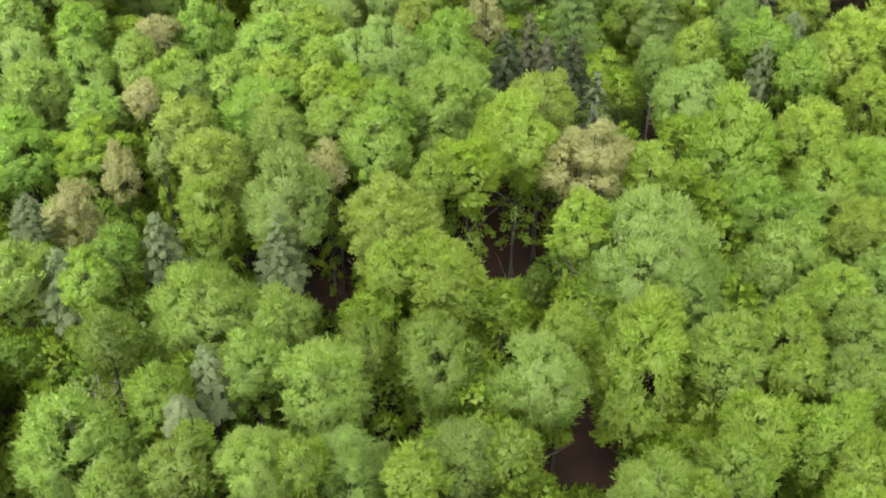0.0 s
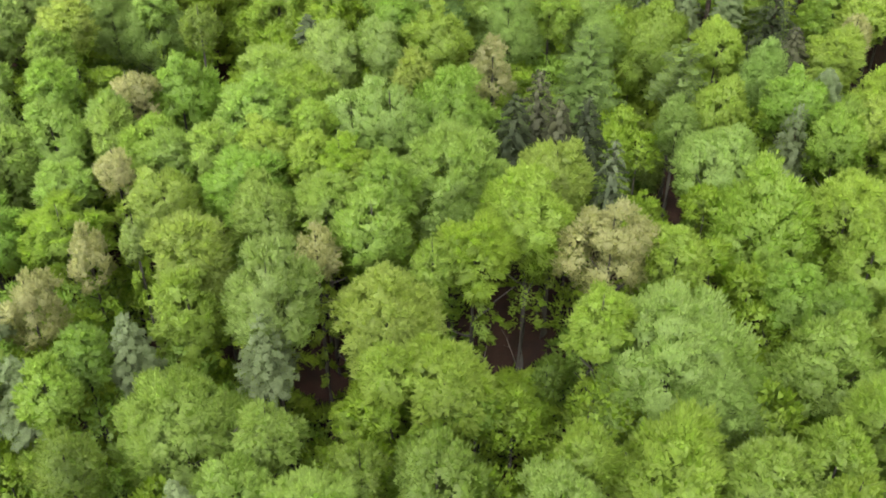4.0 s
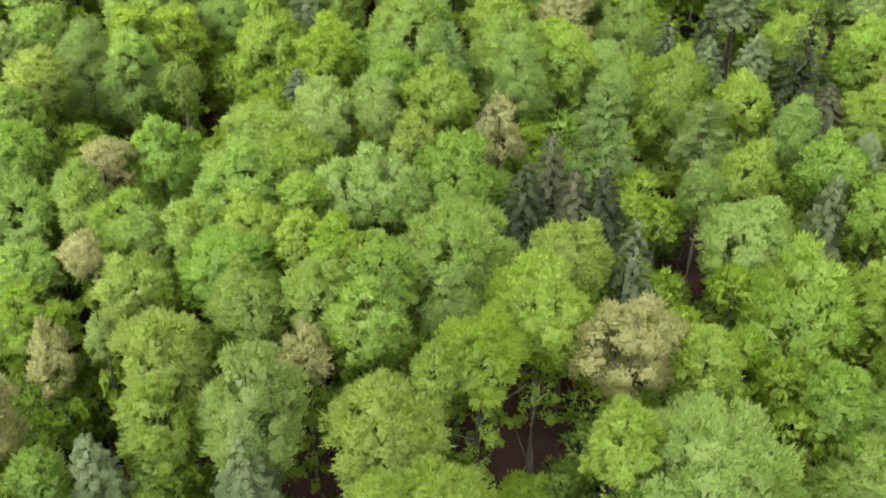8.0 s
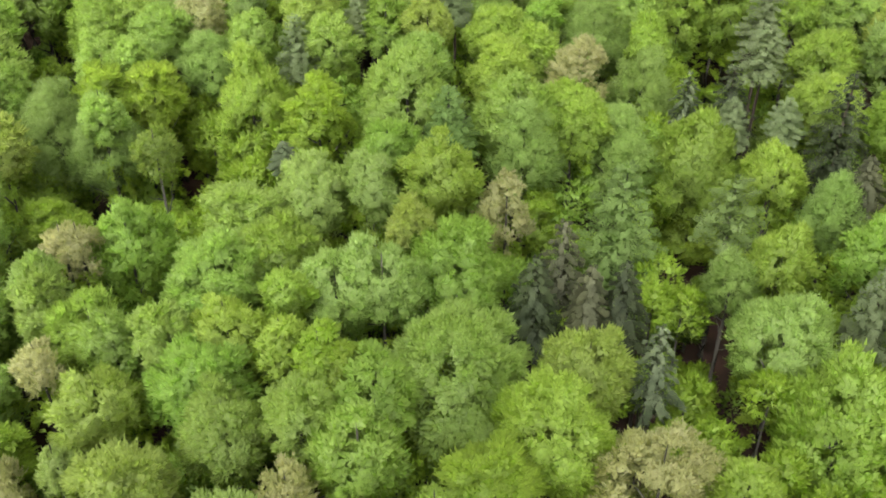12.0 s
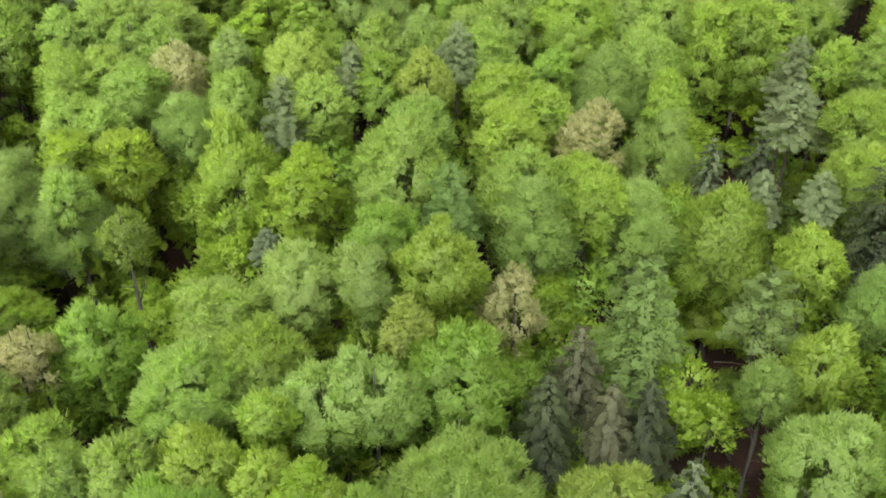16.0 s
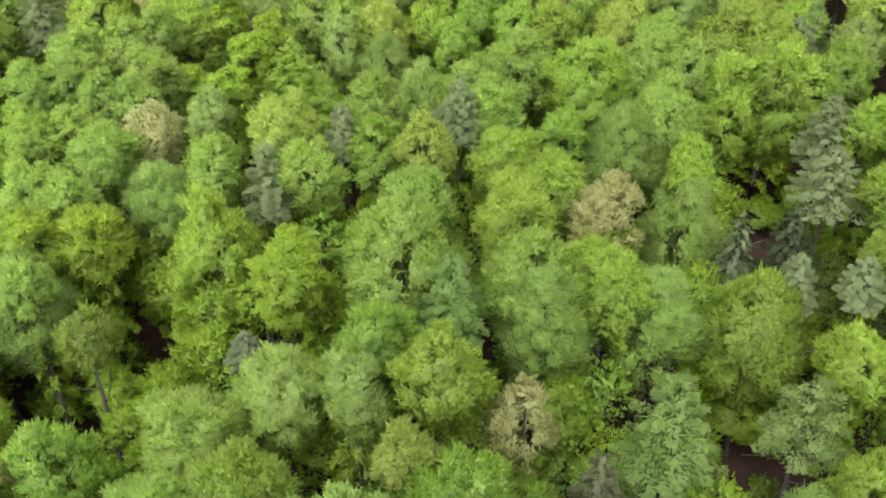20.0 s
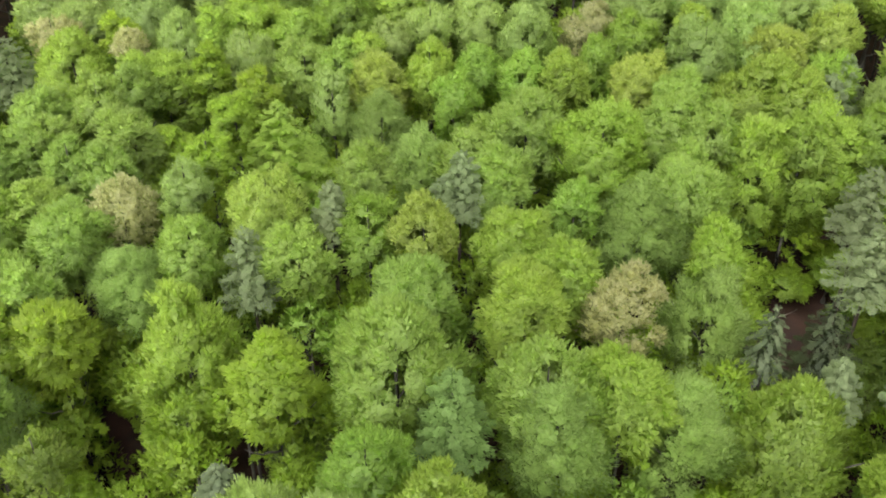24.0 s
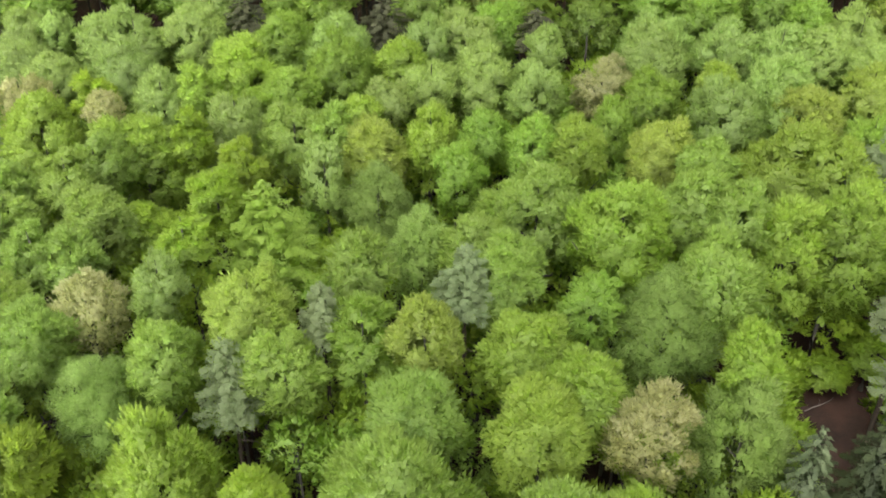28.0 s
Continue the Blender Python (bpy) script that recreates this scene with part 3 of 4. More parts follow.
tree("G", -56.4, 54.2, 24.1, 3.00, 6.9, True)
tree("K", -18.4, 54.3, 23.7, 1.31, 2.9)
tree("B", -44.7, 54.7, 23.9, 3.81, 8.8, True)
tree("L", 59.1, 56.1, 23.4, 3.86, 8.9, True)
tree("B", -49.8, 56.3, 24.0, 3.23, 7.4, True)
tree("L", 49.2, 56.5, 23.0, 3.30, 7.6, True)
tree("G", -20.5, 56.7, 23.8, 2.35, 5.5)
tree("B", 32.7, 58.1, 23.6, 2.54, 6.0)
tree("L", 28.5, 58.7, 23.8, 2.10, 5.0)
tree("L", 42.9, 58.9, 22.6, 2.85, 6.6, True)
tree("P", -54.7, 59.3, 24.1, 3.90, 9.0, True)
tree("P", 8.7, 59.6, 23.2, 3.57, 8.4)
tree("G", -46.7, 59.9, 23.9, 2.74, 6.3, True)
tree("K", -17.5, 59.9, 23.1, 1.82, 6.5)
# from 60 m on
tree("P", -38.8, 60.3, 23.8, 3.42, 7.9, True)
tree("B", -8.5, 60.4, 22.8, 3.70, 8.7)
tree("N", 22.3, 60.7, 15.0, 3.35, 7.9)
tree("L", 54.8, 60.8, 23.2, 3.40, 7.8, True)
tree("B", 23.9, 61.4, 23.6, 3.08, 7.3)
tree("B", -14.2, 61.8, 22.7, 2.81, 6.6)
tree("P", -59.8, 62.3, 24.2, 3.53, 8.1, True)
tree("L", 29.0, 63.1, 23.6, 2.84, 6.7)
tree("B", -50.5, 63.2, 24.0, 3.38, 7.8, True)
tree("B", 35.7, 63.3, 23.5, 2.76, 6.5)
tree("O", -5.2, 63.4, 22.0, 2.21, 5.7)
tree("O", -26.1, 63.5, 24.1, 2.73, 6.4)
tree("L", 11.0, 63.9, 22.8, 2.07, 4.9)
tree("B", 0.3, 64.2, 21.2, 3.86, 9.1)
tree("B", 58.4, 64.3, 23.3, 2.98, 6.9, True)
tree("B", 50.2, 64.3, 22.9, 3.88, 8.9, True)
tree("L", 17.6, 64.9, 22.6, 4.98, 13.8)
tree("G", -42.3, 65.1, 23.9, 3.46, 8.0, True)
tree("B", -12.2, 66.6, 22.9, 2.35, 5.5)
tree("P", -55.3, 67.1, 24.2, 3.91, 9.0, True)
tree("L", 34.6, 68.5, 23.2, 2.50, 5.9)
tree("G", 57.6, 69.4, 23.3, 2.77, 6.4, True)
tree("G", -47.0, 69.5, 24.0, 3.51, 8.1, True)
tree("R", 21.9, 69.6, 23.5, 2.33, 7.3)
tree("B", -19.4, 69.6, 22.6, 5.34, 12.6)
tree("B", 39.1, 70.0, 23.2, 2.94, 6.9)
tree("L", 51.0, 70.0, 22.9, 2.82, 6.5, True)
tree("G", -29.2, 70.3, 24.0, 2.17, 5.6)
tree("G", -42.3, 70.4, 23.9, 2.70, 6.2, True)
tree("K", -31.7, 71.3, 23.9, 2.29, 7.0)
tree("N", -35.7, 71.5, 14.0, 3.66, 8.6)
tree("B", -35.3, 71.9, 23.8, 2.94, 6.9)
tree("L", 1.0, 72.6, 22.5, 3.40, 8.0)
tree("L", -3.4, 72.6, 22.4, 2.08, 5.4)
tree("Y", 58.7, 74.2, 23.4, 3.05, 7.0, True)
tree("L", 46.5, 74.2, 22.6, 3.73, 8.6, True)
tree("G", -27.5, 74.3, 24.0, 1.89, 6.3)
tree("P", -59.7, 75.5, 24.3, 3.95, 9.1, True)
tree("K", -24.1, 75.6, 24.0, 2.07, 6.9)
tree("K", -13.5, 75.6, 23.8, 2.41, 7.8)
tree("P", 19.6, 75.7, 24.7, 7.21, 17.0)
tree("N", -5.7, 76.0, 15.0, 2.67, 6.3)
tree("B", 33.2, 76.4, 21.5, 4.75, 11.2)
tree("G", 50.7, 76.7, 23.1, 2.97, 6.8, True)
tree("L", 13.7, 76.7, 24.3, 2.54, 6.0)
tree("N", 30.9, 76.7, 15.0, 3.27, 7.7)
tree("L", 40.1, 77.7, 22.8, 3.24, 7.6)
tree("K", -36.3, 78.4, 24.1, 1.61, 4.3)
tree("B", 56.9, 78.9, 23.5, 3.04, 7.0, True)
tree("G", -54.1, 79.5, 24.3, 3.91, 9.0, True)
tree("P", -13.4, 79.7, 26.1, 3.83, 9.0)
tree("Y", -3.8, 79.8, 24.2, 4.58, 10.8)
tree("L", -20.2, 79.9, 25.1, 2.52, 11.1)
tree("T", -33.2, 80.0, 23.8, 2.87, 6.8)
# from 80 m on
tree("G", 34.9, 80.9, 21.5, 2.41, 5.7)
tree("G", 51.8, 81.2, 23.3, 3.05, 7.0, True)
tree("N", 8.1, 82.7, 9.0, 3.22, 7.6)
tree("G", 31.5, 82.8, 21.9, 2.50, 5.9)
tree("L", 0.2, 82.9, 24.2, 1.58, 4.5)
tree("O", 10.6, 83.2, 11.0, 1.73, 4.8)
tree("G", -47.9, 83.2, 24.3, 3.18, 7.3, True)
tree("B", -58.0, 84.9, 24.5, 2.89, 6.6, True)
tree("L", 38.8, 85.6, 22.7, 3.44, 8.1)
tree("Y", -20.8, 85.6, 25.7, 3.51, 8.3)
tree("L", 21.5, 85.6, 24.2, 2.37, 7.8)
tree("T", -9.9, 85.7, 23.7, 2.17, 5.6)
tree("L", 55.2, 86.0, 23.7, 3.22, 7.4, True)
tree("N", 3.8, 86.6, 24.8, 3.57, 8.4)
tree("T", -30.1, 87.0, 22.9, 2.21, 6.2)
tree("L", 43.7, 87.0, 23.2, 3.36, 7.9)
tree("T", 16.0, 87.5, 24.5, 4.00, 9.4)
tree("P", -26.1, 88.0, 23.7, 1.29, 4.7)
tree("B", -5.2, 89.2, 24.8, 3.04, 7.9)
tree("G", -52.8, 90.5, 24.6, 3.71, 8.5, True)
tree("N", -33.6, 91.1, 23.4, 3.44, 8.1)
tree("B", -14.8, 91.2, 25.0, 3.31, 7.8)
tree("B", 54.4, 91.3, 23.9, 2.96, 6.8, True)
tree("L", 9.0, 91.4, 25.5, 4.11, 9.7)
tree("G", -41.1, 91.7, 24.0, 4.00, 9.5)
tree("G", -59.8, 92.1, 24.7, 4.01, 9.2, True)
tree("B", -9.6, 92.1, 25.1, 2.62, 6.2)
tree("B", -47.3, 93.6, 24.7, 3.00, 6.9, True)
tree("L", 39.5, 94.0, 23.0, 3.53, 8.3)
tree("Y", -24.7, 94.2, 24.2, 3.02, 7.1)
tree("L", 58.5, 94.6, 24.0, 3.06, 7.0, True)
tree("G", -4.3, 94.7, 25.1, 3.02, 7.1)
tree("L", 32.1, 95.2, 22.2, 5.01, 14.1)
tree("B", -34.2, 96.1, 24.0, 2.71, 6.4)
tree("G", -17.4, 96.3, 24.8, 3.67, 8.7)
tree("N", -6.8, 97.0, 25.0, 1.77, 6.1)
tree("Y", 11.9, 97.1, 24.6, 3.41, 8.0)
tree("T", -29.6, 97.1, 24.1, 1.88, 5.0)
tree("N", -8.4, 97.5, 25.0, 2.23, 5.3)
tree("G", -56.5, 97.7, 24.8, 3.71, 8.5, True)
tree("G", -51.6, 98.4, 24.9, 2.84, 6.5, True)
tree("B", 2.1, 98.5, 26.5, 5.71, 13.5)
tree("L", -11.5, 98.7, 25.1, 2.40, 5.7)
tree("W", 17.7, 98.9, 24.3, 2.21, 8.7)
tree("L", 47.3, 99.5, 23.4, 2.54, 6.0)
tree("B", -24.6, 99.5, 24.4, 2.17, 5.1)
tree("B", -21.1, 99.8, 25.0, 2.32, 6.4)
# from 100 m on
tree("L", -15.8, 100.4, 25.5, 2.94, 6.9)
tree("B", 59.1, 100.8, 24.2, 3.13, 7.2, True)
tree("G", -26.8, 101.5, 24.2, 2.88, 6.8)
tree("B", -42.0, 101.6, 24.0, 3.79, 8.9)
tree("P", -59.8, 101.6, 24.9, 2.91, 6.7, True)
tree("P", -52.0, 103.5, 25.0, 3.29, 7.6, True)
tree("L", -11.6, 103.8, 25.3, 1.87, 4.5)
tree("P", 29.6, 103.9, 21.7, 4.31, 10.2)
tree("G", 41.5, 104.4, 23.2, 2.88, 6.8)
tree("B", -31.7, 104.9, 23.8, 2.40, 6.8)
tree("D", 13.1, 105.1, 24.8, 1.51, 7.0)
tree("B", -38.0, 105.3, 24.0, 3.74, 8.8)
tree("Y", 44.8, 105.4, 23.6, 2.01, 4.8)
tree("S", 15.9, 105.5, 24.8, 1.76, 8.8)
tree("K", 37.5, 105.9, 23.0, 2.12, 9.9)
tree("S", 8.6, 106.2, 24.8, 1.86, 8.4)
tree("P", -7.9, 106.7, 25.2, 3.48, 8.2)
tree("B", -32.9, 107.1, 23.8, 2.47, 5.8)
tree("P", -4.0, 107.2, 25.5, 3.25, 8.6)
tree("P", -44.6, 107.2, 24.2, 2.83, 6.8)
tree("B", -17.7, 107.4, 25.7, 4.16, 9.8)
tree("G", 43.2, 107.9, 23.7, 2.78, 11.9)
tree("B", -57.9, 108.5, 25.1, 3.31, 7.6, True)
tree("L", 59.3, 109.1, 24.5, 3.95, 9.1, True)
tree("L", -53.5, 109.8, 25.2, 2.99, 6.9, True)
tree("G", 2.0, 110.4, 24.6, 4.29, 10.1)
tree("L", -13.2, 110.6, 24.7, 3.62, 8.5)
tree("G", 39.1, 110.6, 23.9, 3.01, 7.1)
tree("R", 26.6, 110.9, 22.0, 1.86, 8.2)
tree("K", 41.8, 111.2, 24.0, 1.43, 3.4)
tree("L", 48.8, 111.3, 24.0, 3.95, 9.3)
tree("T", -30.0, 111.3, 24.1, 1.89, 5.8)
tree("T", -31.4, 111.3, 24.1, 1.77, 5.7)
tree("D", 11.6, 111.7, 24.6, 1.96, 9.8)
tree("Y", -1.6, 112.9, 25.4, 2.10, 5.3)
tree("L", 31.5, 113.2, 21.5, 2.75, 8.1)
tree("G", -26.6, 113.7, 24.6, 3.46, 10.1)
tree("G", -40.4, 114.1, 24.6, 2.82, 6.7)
tree("L", 56.1, 115.0, 24.6, 4.08, 9.4, True)
tree("B", -48.2, 115.5, 24.5, 2.98, 7.2)
tree("F", 17.3, 116.0, 26.6, 4.19, 12.7)
tree("G", -59.9, 116.5, 25.2, 2.77, 6.4, True)
tree("N", -28.2, 116.8, 12.0, 2.68, 6.3)
tree("B", -16.8, 117.1, 23.9, 3.55, 8.4)
tree("T", 7.0, 118.1, 24.6, 2.44, 9.6)
tree("P", -5.2, 118.4, 26.0, 2.62, 6.2)
tree("M", 28.0, 118.7, 23.1, 3.45, 6.9)
tree("L", -54.9, 118.9, 25.4, 3.93, 9.0, True)
tree("R", 37.8, 119.4, 23.9, 2.51, 9.6)
tree("L", 0.8, 119.7, 27.2, 3.37, 8.0)
tree("O", 26.4, 119.9, 9.0, 2.81, 6.6)
tree("G", -41.9, 119.9, 24.8, 2.34, 5.5)
# from 120 m on
tree("L", 45.9, 120.2, 23.8, 2.99, 7.0)
tree("P", -10.8, 120.3, 24.9, 3.64, 8.6)
tree("D", 40.8, 120.7, 24.0, 1.64, 5.3)
tree("T", 48.3, 122.7, 23.7, 1.93, 4.6)
tree("W", -13.5, 122.8, 24.8, 1.37, 2.7)
tree("N", -36.5, 123.0, 18.0, 3.13, 7.4)
tree("G", -59.9, 123.4, 25.3, 2.96, 6.8, True)
tree("L", 33.3, 123.7, 23.0, 2.76, 6.5)
tree("G", -3.9, 123.7, 26.0, 3.23, 7.6)
tree("G", 59.7, 124.2, 24.7, 3.47, 8.0, True)
tree("L", -55.5, 124.2, 25.4, 2.77, 6.4, True)
tree("O", -26.2, 125.4, 24.7, 2.29, 6.6)
tree("N", 11.1, 126.6, 16.0, 2.74, 6.5)
tree("L", 50.9, 126.8, 24.9, 2.86, 6.6, True)
tree("Y", -41.9, 127.1, 24.5, 2.84, 6.7)
tree("P", -50.1, 127.3, 25.7, 3.60, 8.3, True)
tree("F", 1.9, 128.8, 26.8, 2.77, 7.8)
tree("P", -58.0, 129.1, 25.4, 2.86, 6.6, True)
tree("R", 9.4, 129.1, 25.7, 3.40, 12.5)
tree("Y", 59.6, 129.2, 24.7, 2.73, 6.3, True)
tree("S", 41.2, 129.4, 28.0, 3.17, 13.2)
tree("L", -53.8, 130.4, 25.5, 2.73, 6.3, True)
tree("L", 14.6, 131.3, 25.2, 3.23, 7.6)
tree("N", -41.8, 131.3, 17.0, 3.98, 9.4)
tree("L", 28.0, 131.5, 21.7, 4.68, 12.7)
tree("R", 19.1, 131.6, 24.2, 3.52, 13.4)
tree("N", 28.2, 131.7, 10.0, 3.01, 7.1)
tree("B", -32.8, 131.7, 24.7, 2.23, 5.4)
tree("B", 8.9, 131.9, 25.4, 4.54, 10.7)
tree("R", -33.2, 132.4, 24.6, 2.95, 12.3)
tree("K", 36.5, 132.5, 23.2, 1.93, 4.5)
tree("N", -28.5, 133.2, 11.0, 2.51, 8.4)
tree("P", -60.0, 133.6, 25.4, 3.50, 8.0, True)
tree("P", -47.7, 134.2, 24.1, 2.58, 6.2)
tree("N", -11.5, 134.2, 25.0, 3.19, 10.7)
tree("L", 50.2, 134.6, 23.5, 3.96, 9.3)
tree("B", -2.2, 134.8, 26.5, 5.01, 11.8)
tree("L", 40.5, 135.4, 23.3, 3.17, 7.5)
tree("B", 56.2, 135.4, 24.8, 3.57, 8.2, True)
tree("O", -10.3, 135.7, 14.0, 2.80, 6.6)
tree("R", -39.4, 136.0, 24.5, 4.74, 14.2)
tree("L", 42.3, 136.2, 23.4, 2.82, 8.3)
tree("L", -54.8, 136.5, 25.5, 3.53, 8.1, True)
tree("K", 31.7, 134.8, 22.0, 1.80, 5.4)
tree("B", -45.1, 136.9, 24.1, 3.29, 7.8)
tree("N", -21.1, 137.2, 14.0, 2.54, 6.8)
tree("N", -31.0, 138.3, 14.0, 3.07, 7.8)
tree("N", -34.0, 138.3, 24.2, 2.86, 6.7)
tree("S", 33.2, 141.4, 22.0, 2.40, 9.5)
tree("L", -19.1, 139.5, 24.8, 3.85, 16.7)
tree("N", -29.5, 139.5, 24.1, 3.09, 8.6)
# from 140 m on
tree("T", 15.9, 140.7, 24.8, 3.22, 7.6)
tree("G", -52.4, 140.8, 25.4, 2.86, 6.6, True)
tree("L", 8.1, 141.3, 25.0, 3.43, 8.1)
tree("G", -57.6, 141.4, 25.3, 3.92, 9.0, True)
tree("L", 57.7, 141.5, 24.6, 3.92, 9.0, True)
tree("W", 28.4, 141.4, 21.4, 1.97, 6.6)
tree("B", -0.9, 142.6, 24.6, 3.57, 8.4)
tree("N", -23.3, 143.1, 17.0, 2.36, 8.5)
tree("B", -31.8, 143.2, 24.3, 2.37, 5.6)
tree("P", 51.4, 143.3, 25.1, 3.67, 8.4, True)
tree("B", -48.5, 144.1, 25.4, 3.96, 9.1, True)
tree("L", 11.8, 144.5, 24.6, 2.81, 6.6)
tree("B", -36.0, 145.0, 24.2, 3.12, 7.4)
tree("R", 24.2, 145.1, 23.6, 3.57, 15.7)
tree("N", -26.6, 145.2, 18.0, 2.60, 11.5)
tree("L", 44.7, 145.6, 23.5, 3.73, 8.8)
tree("R", -24.4, 146.0, 24.8, 2.96, 8.9)
tree("K", -14.6, 146.3, 25.5, 2.37, 7.4)
tree("O", 40.9, 146.7, 7.0, 2.28, 5.4)
tree("L", -54.3, 147.1, 25.3, 3.67, 8.4, True)
tree("K", 38.3, 147.5, 23.6, 3.22, 6.4)
tree("B", -10.7, 147.6, 25.9, 2.67, 9.3)
tree("L", 24.8, 148.1, 24.0, 2.39, 5.6)
tree("O", 41.5, 148.5, 9.0, 2.97, 7.0)
tree("L", 7.6, 148.6, 24.9, 3.11, 7.3)
tree("Y", -0.1, 148.6, 25.7, 2.77, 6.5)
tree("Y", 52.7, 148.7, 24.2, 2.76, 6.3, True)
tree("B", 58.3, 148.7, 24.3, 3.90, 9.0, True)
tree("B", -19.9, 148.8, 24.4, 3.12, 7.4)
tree("G", -4.8, 149.6, 25.5, 2.61, 8.5)
tree("Y", -13.3, 150.8, 27.2, 3.22, 7.6)
tree("K", -7.9, 151.1, 26.2, 1.64, 5.3)
tree("B", -30.9, 151.2, 24.5, 3.39, 8.0)
tree("G", -50.0, 151.9, 25.2, 3.37, 7.8, True)
tree("G", -57.3, 153.6, 25.1, 3.19, 7.3, True)
tree("G", -38.6, 153.8, 23.9, 3.35, 7.9)
tree("T", -26.9, 154.3, 24.1, 2.93, 6.9)
tree("N", 45.2, 154.4, 8.0, 3.12, 7.4)
tree("L", 43.7, 155.1, 23.8, 2.31, 6.5)
tree("B", -35.0, 155.1, 24.0, 2.83, 6.7)
tree("R", 19.8, 155.2, 24.2, 4.01, 12.0)
tree("P", -21.2, 155.4, 24.9, 2.49, 5.9)
tree("K", 3.2, 155.6, 26.2, 2.33, 6.4)
tree("K", 40.3, 155.6, 24.1, 2.88, 7.3)
tree("G", 13.6, 155.6, 22.9, 2.21, 6.7)
tree("B", 50.2, 156.7, 24.0, 4.55, 10.7)
tree("B", -5.2, 157.2, 25.7, 2.47, 5.9)
tree("B", 6.5, 157.4, 24.8, 3.22, 7.6)
tree("B", 24.2, 157.6, 24.4, 3.81, 9.0)
tree("G", -58.7, 158.2, 25.0, 2.85, 6.6, True)
tree("P", -51.3, 158.2, 24.9, 3.09, 7.1, True)
# from 160 m on
tree("N", -20.0, 160.4, 25.1, 2.13, 5.0)
tree("B", 4.6, 160.8, 24.8, 2.96, 7.0)
tree("B", -30.0, 161.1, 23.2, 2.89, 6.8)
tree("B", -33.2, 161.2, 23.5, 2.49, 5.9)
tree("G", -47.8, 161.7, 24.7, 3.88, 8.9, True)
tree("B", -55.5, 162.0, 24.8, 2.89, 6.6, True)
tree("B", -41.0, 162.7, 23.8, 2.88, 6.8)
tree("R", -0.4, 163.5, 24.6, 2.38, 10.3)
tree("L", 17.1, 163.6, 25.8, 4.32, 10.2)
tree("N", 38.4, 164.0, 5.0, 2.33, 5.5)
tree("N", 43.2, 164.4, 7.0, 2.65, 6.2)
tree("L", 37.1, 164.7, 23.9, 2.88, 6.9)
tree("L", 32.3, 164.9, 24.3, 3.61, 15.9)
tree("B", -38.2, 165.0, 23.7, 2.93, 6.9)
tree("C", -13.9, 165.2, 25.3, 4.11, 8.9)
tree("B", 27.5, 165.2, 24.4, 2.88, 6.8)
tree("B", -36.4, 165.8, 23.6, 2.49, 5.9)
tree("G", 44.5, 166.0, 23.9, 3.09, 7.3)
tree("L", 39.4, 166.5, 23.6, 4.76, 15.5)
tree("B", -49.2, 166.7, 24.5, 3.02, 6.9, True)
tree("L", 55.5, 167.1, 23.2, 3.20, 7.4, True)
tree("B", -29.4, 167.2, 23.2, 3.34, 7.9)
tree("B", 24.4, 167.4, 24.5, 3.77, 8.9)
tree("N", -18.5, 167.7, 24.8, 2.51, 6.4)
tree("B", 10.2, 168.7, 24.7, 4.88, 11.5)
tree("N", -25.5, 169.6, 20.0, 3.16, 7.5)
tree("B", -38.6, 171.0, 23.6, 3.05, 7.2)
tree("G", -56.6, 171.1, 24.5, 4.06, 9.3, True)
tree("G", 59.0, 171.7, 23.7, 3.27, 7.5, True)
tree("B", -33.0, 171.7, 23.3, 2.72, 6.4)
tree("K", 41.4, 172.3, 23.6, 1.87, 4.1)
tree("P", 48.4, 172.4, 23.5, 3.11, 7.3)
tree("R", -4.5, 172.6, 22.8, 2.89, 9.4)
tree("L", 38.9, 173.0, 23.5, 3.86, 9.1)
tree("B", 26.4, 173.0, 23.9, 2.65, 6.2)
tree("N", -17.0, 173.5, 23.9, 2.22, 6.3)
tree("G", -50.1, 173.5, 24.1, 3.01, 6.9, True)
tree("P", -9.6, 174.5, 23.3, 2.17, 9.5)
tree("G", 3.0, 174.6, 23.9, 2.49, 9.2)
tree("B", -31.2, 174.9, 23.4, 3.00, 7.1)
tree("L", 35.5, 175.3, 23.4, 4.83, 11.4)
tree("Y", 22.8, 175.7, 23.8, 3.26, 7.7)
tree("L", 14.6, 176.8, 23.6, 2.73, 6.4)
tree("K", 44.5, 176.9, 23.3, 2.26, 7.6)
tree("G", 10.4, 177.3, 23.6, 2.74, 6.5)
tree("B", 59.7, 177.5, 23.9, 3.25, 7.5, True)
tree("G", 43.4, 177.5, 23.3, 2.76, 6.5)
tree("G", -57.6, 177.6, 24.3, 3.18, 7.3, True)
tree("N", -22.5, 178.1, 23.3, 2.19, 5.8)
tree("Y", -5.1, 178.3, 23.1, 3.44, 8.1)
tree("G", 6.0, 178.9, 23.7, 2.55, 6.2)
tree("B", -52.4, 178.9, 24.0, 3.91, 9.0, True)
tree("L", 0.5, 179.6, 23.7, 2.57, 7.3)
# from 180 m on; most beeches take pale tone P, haze put into colour
tree("L", -28.2, 180.0, 23.2, 4.08, 12.7)
tree("B", -12.9, 180.4, 23.5, 3.26, 7.7)
tree("B", -9.1, 180.8, 23.2, 2.81, 6.6)
tree("K", -45.3, 181.6, 23.5, 3.34, 6.7)
tree("L", -38.3, 181.8, 23.2, 4.21, 9.9)
tree("L", 55.5, 181.9, 23.8, 3.68, 8.5, True)
tree("L", -6.3, 182.0, 23.2, 2.03, 4.8)
tree("Y", 38.9, 182.3, 23.6, 3.43, 8.1)
tree("P", -19.0, 183.0, 23.4, 3.33, 9.5)
tree("P", 30.9, 183.2, 23.7, 3.57, 8.4)
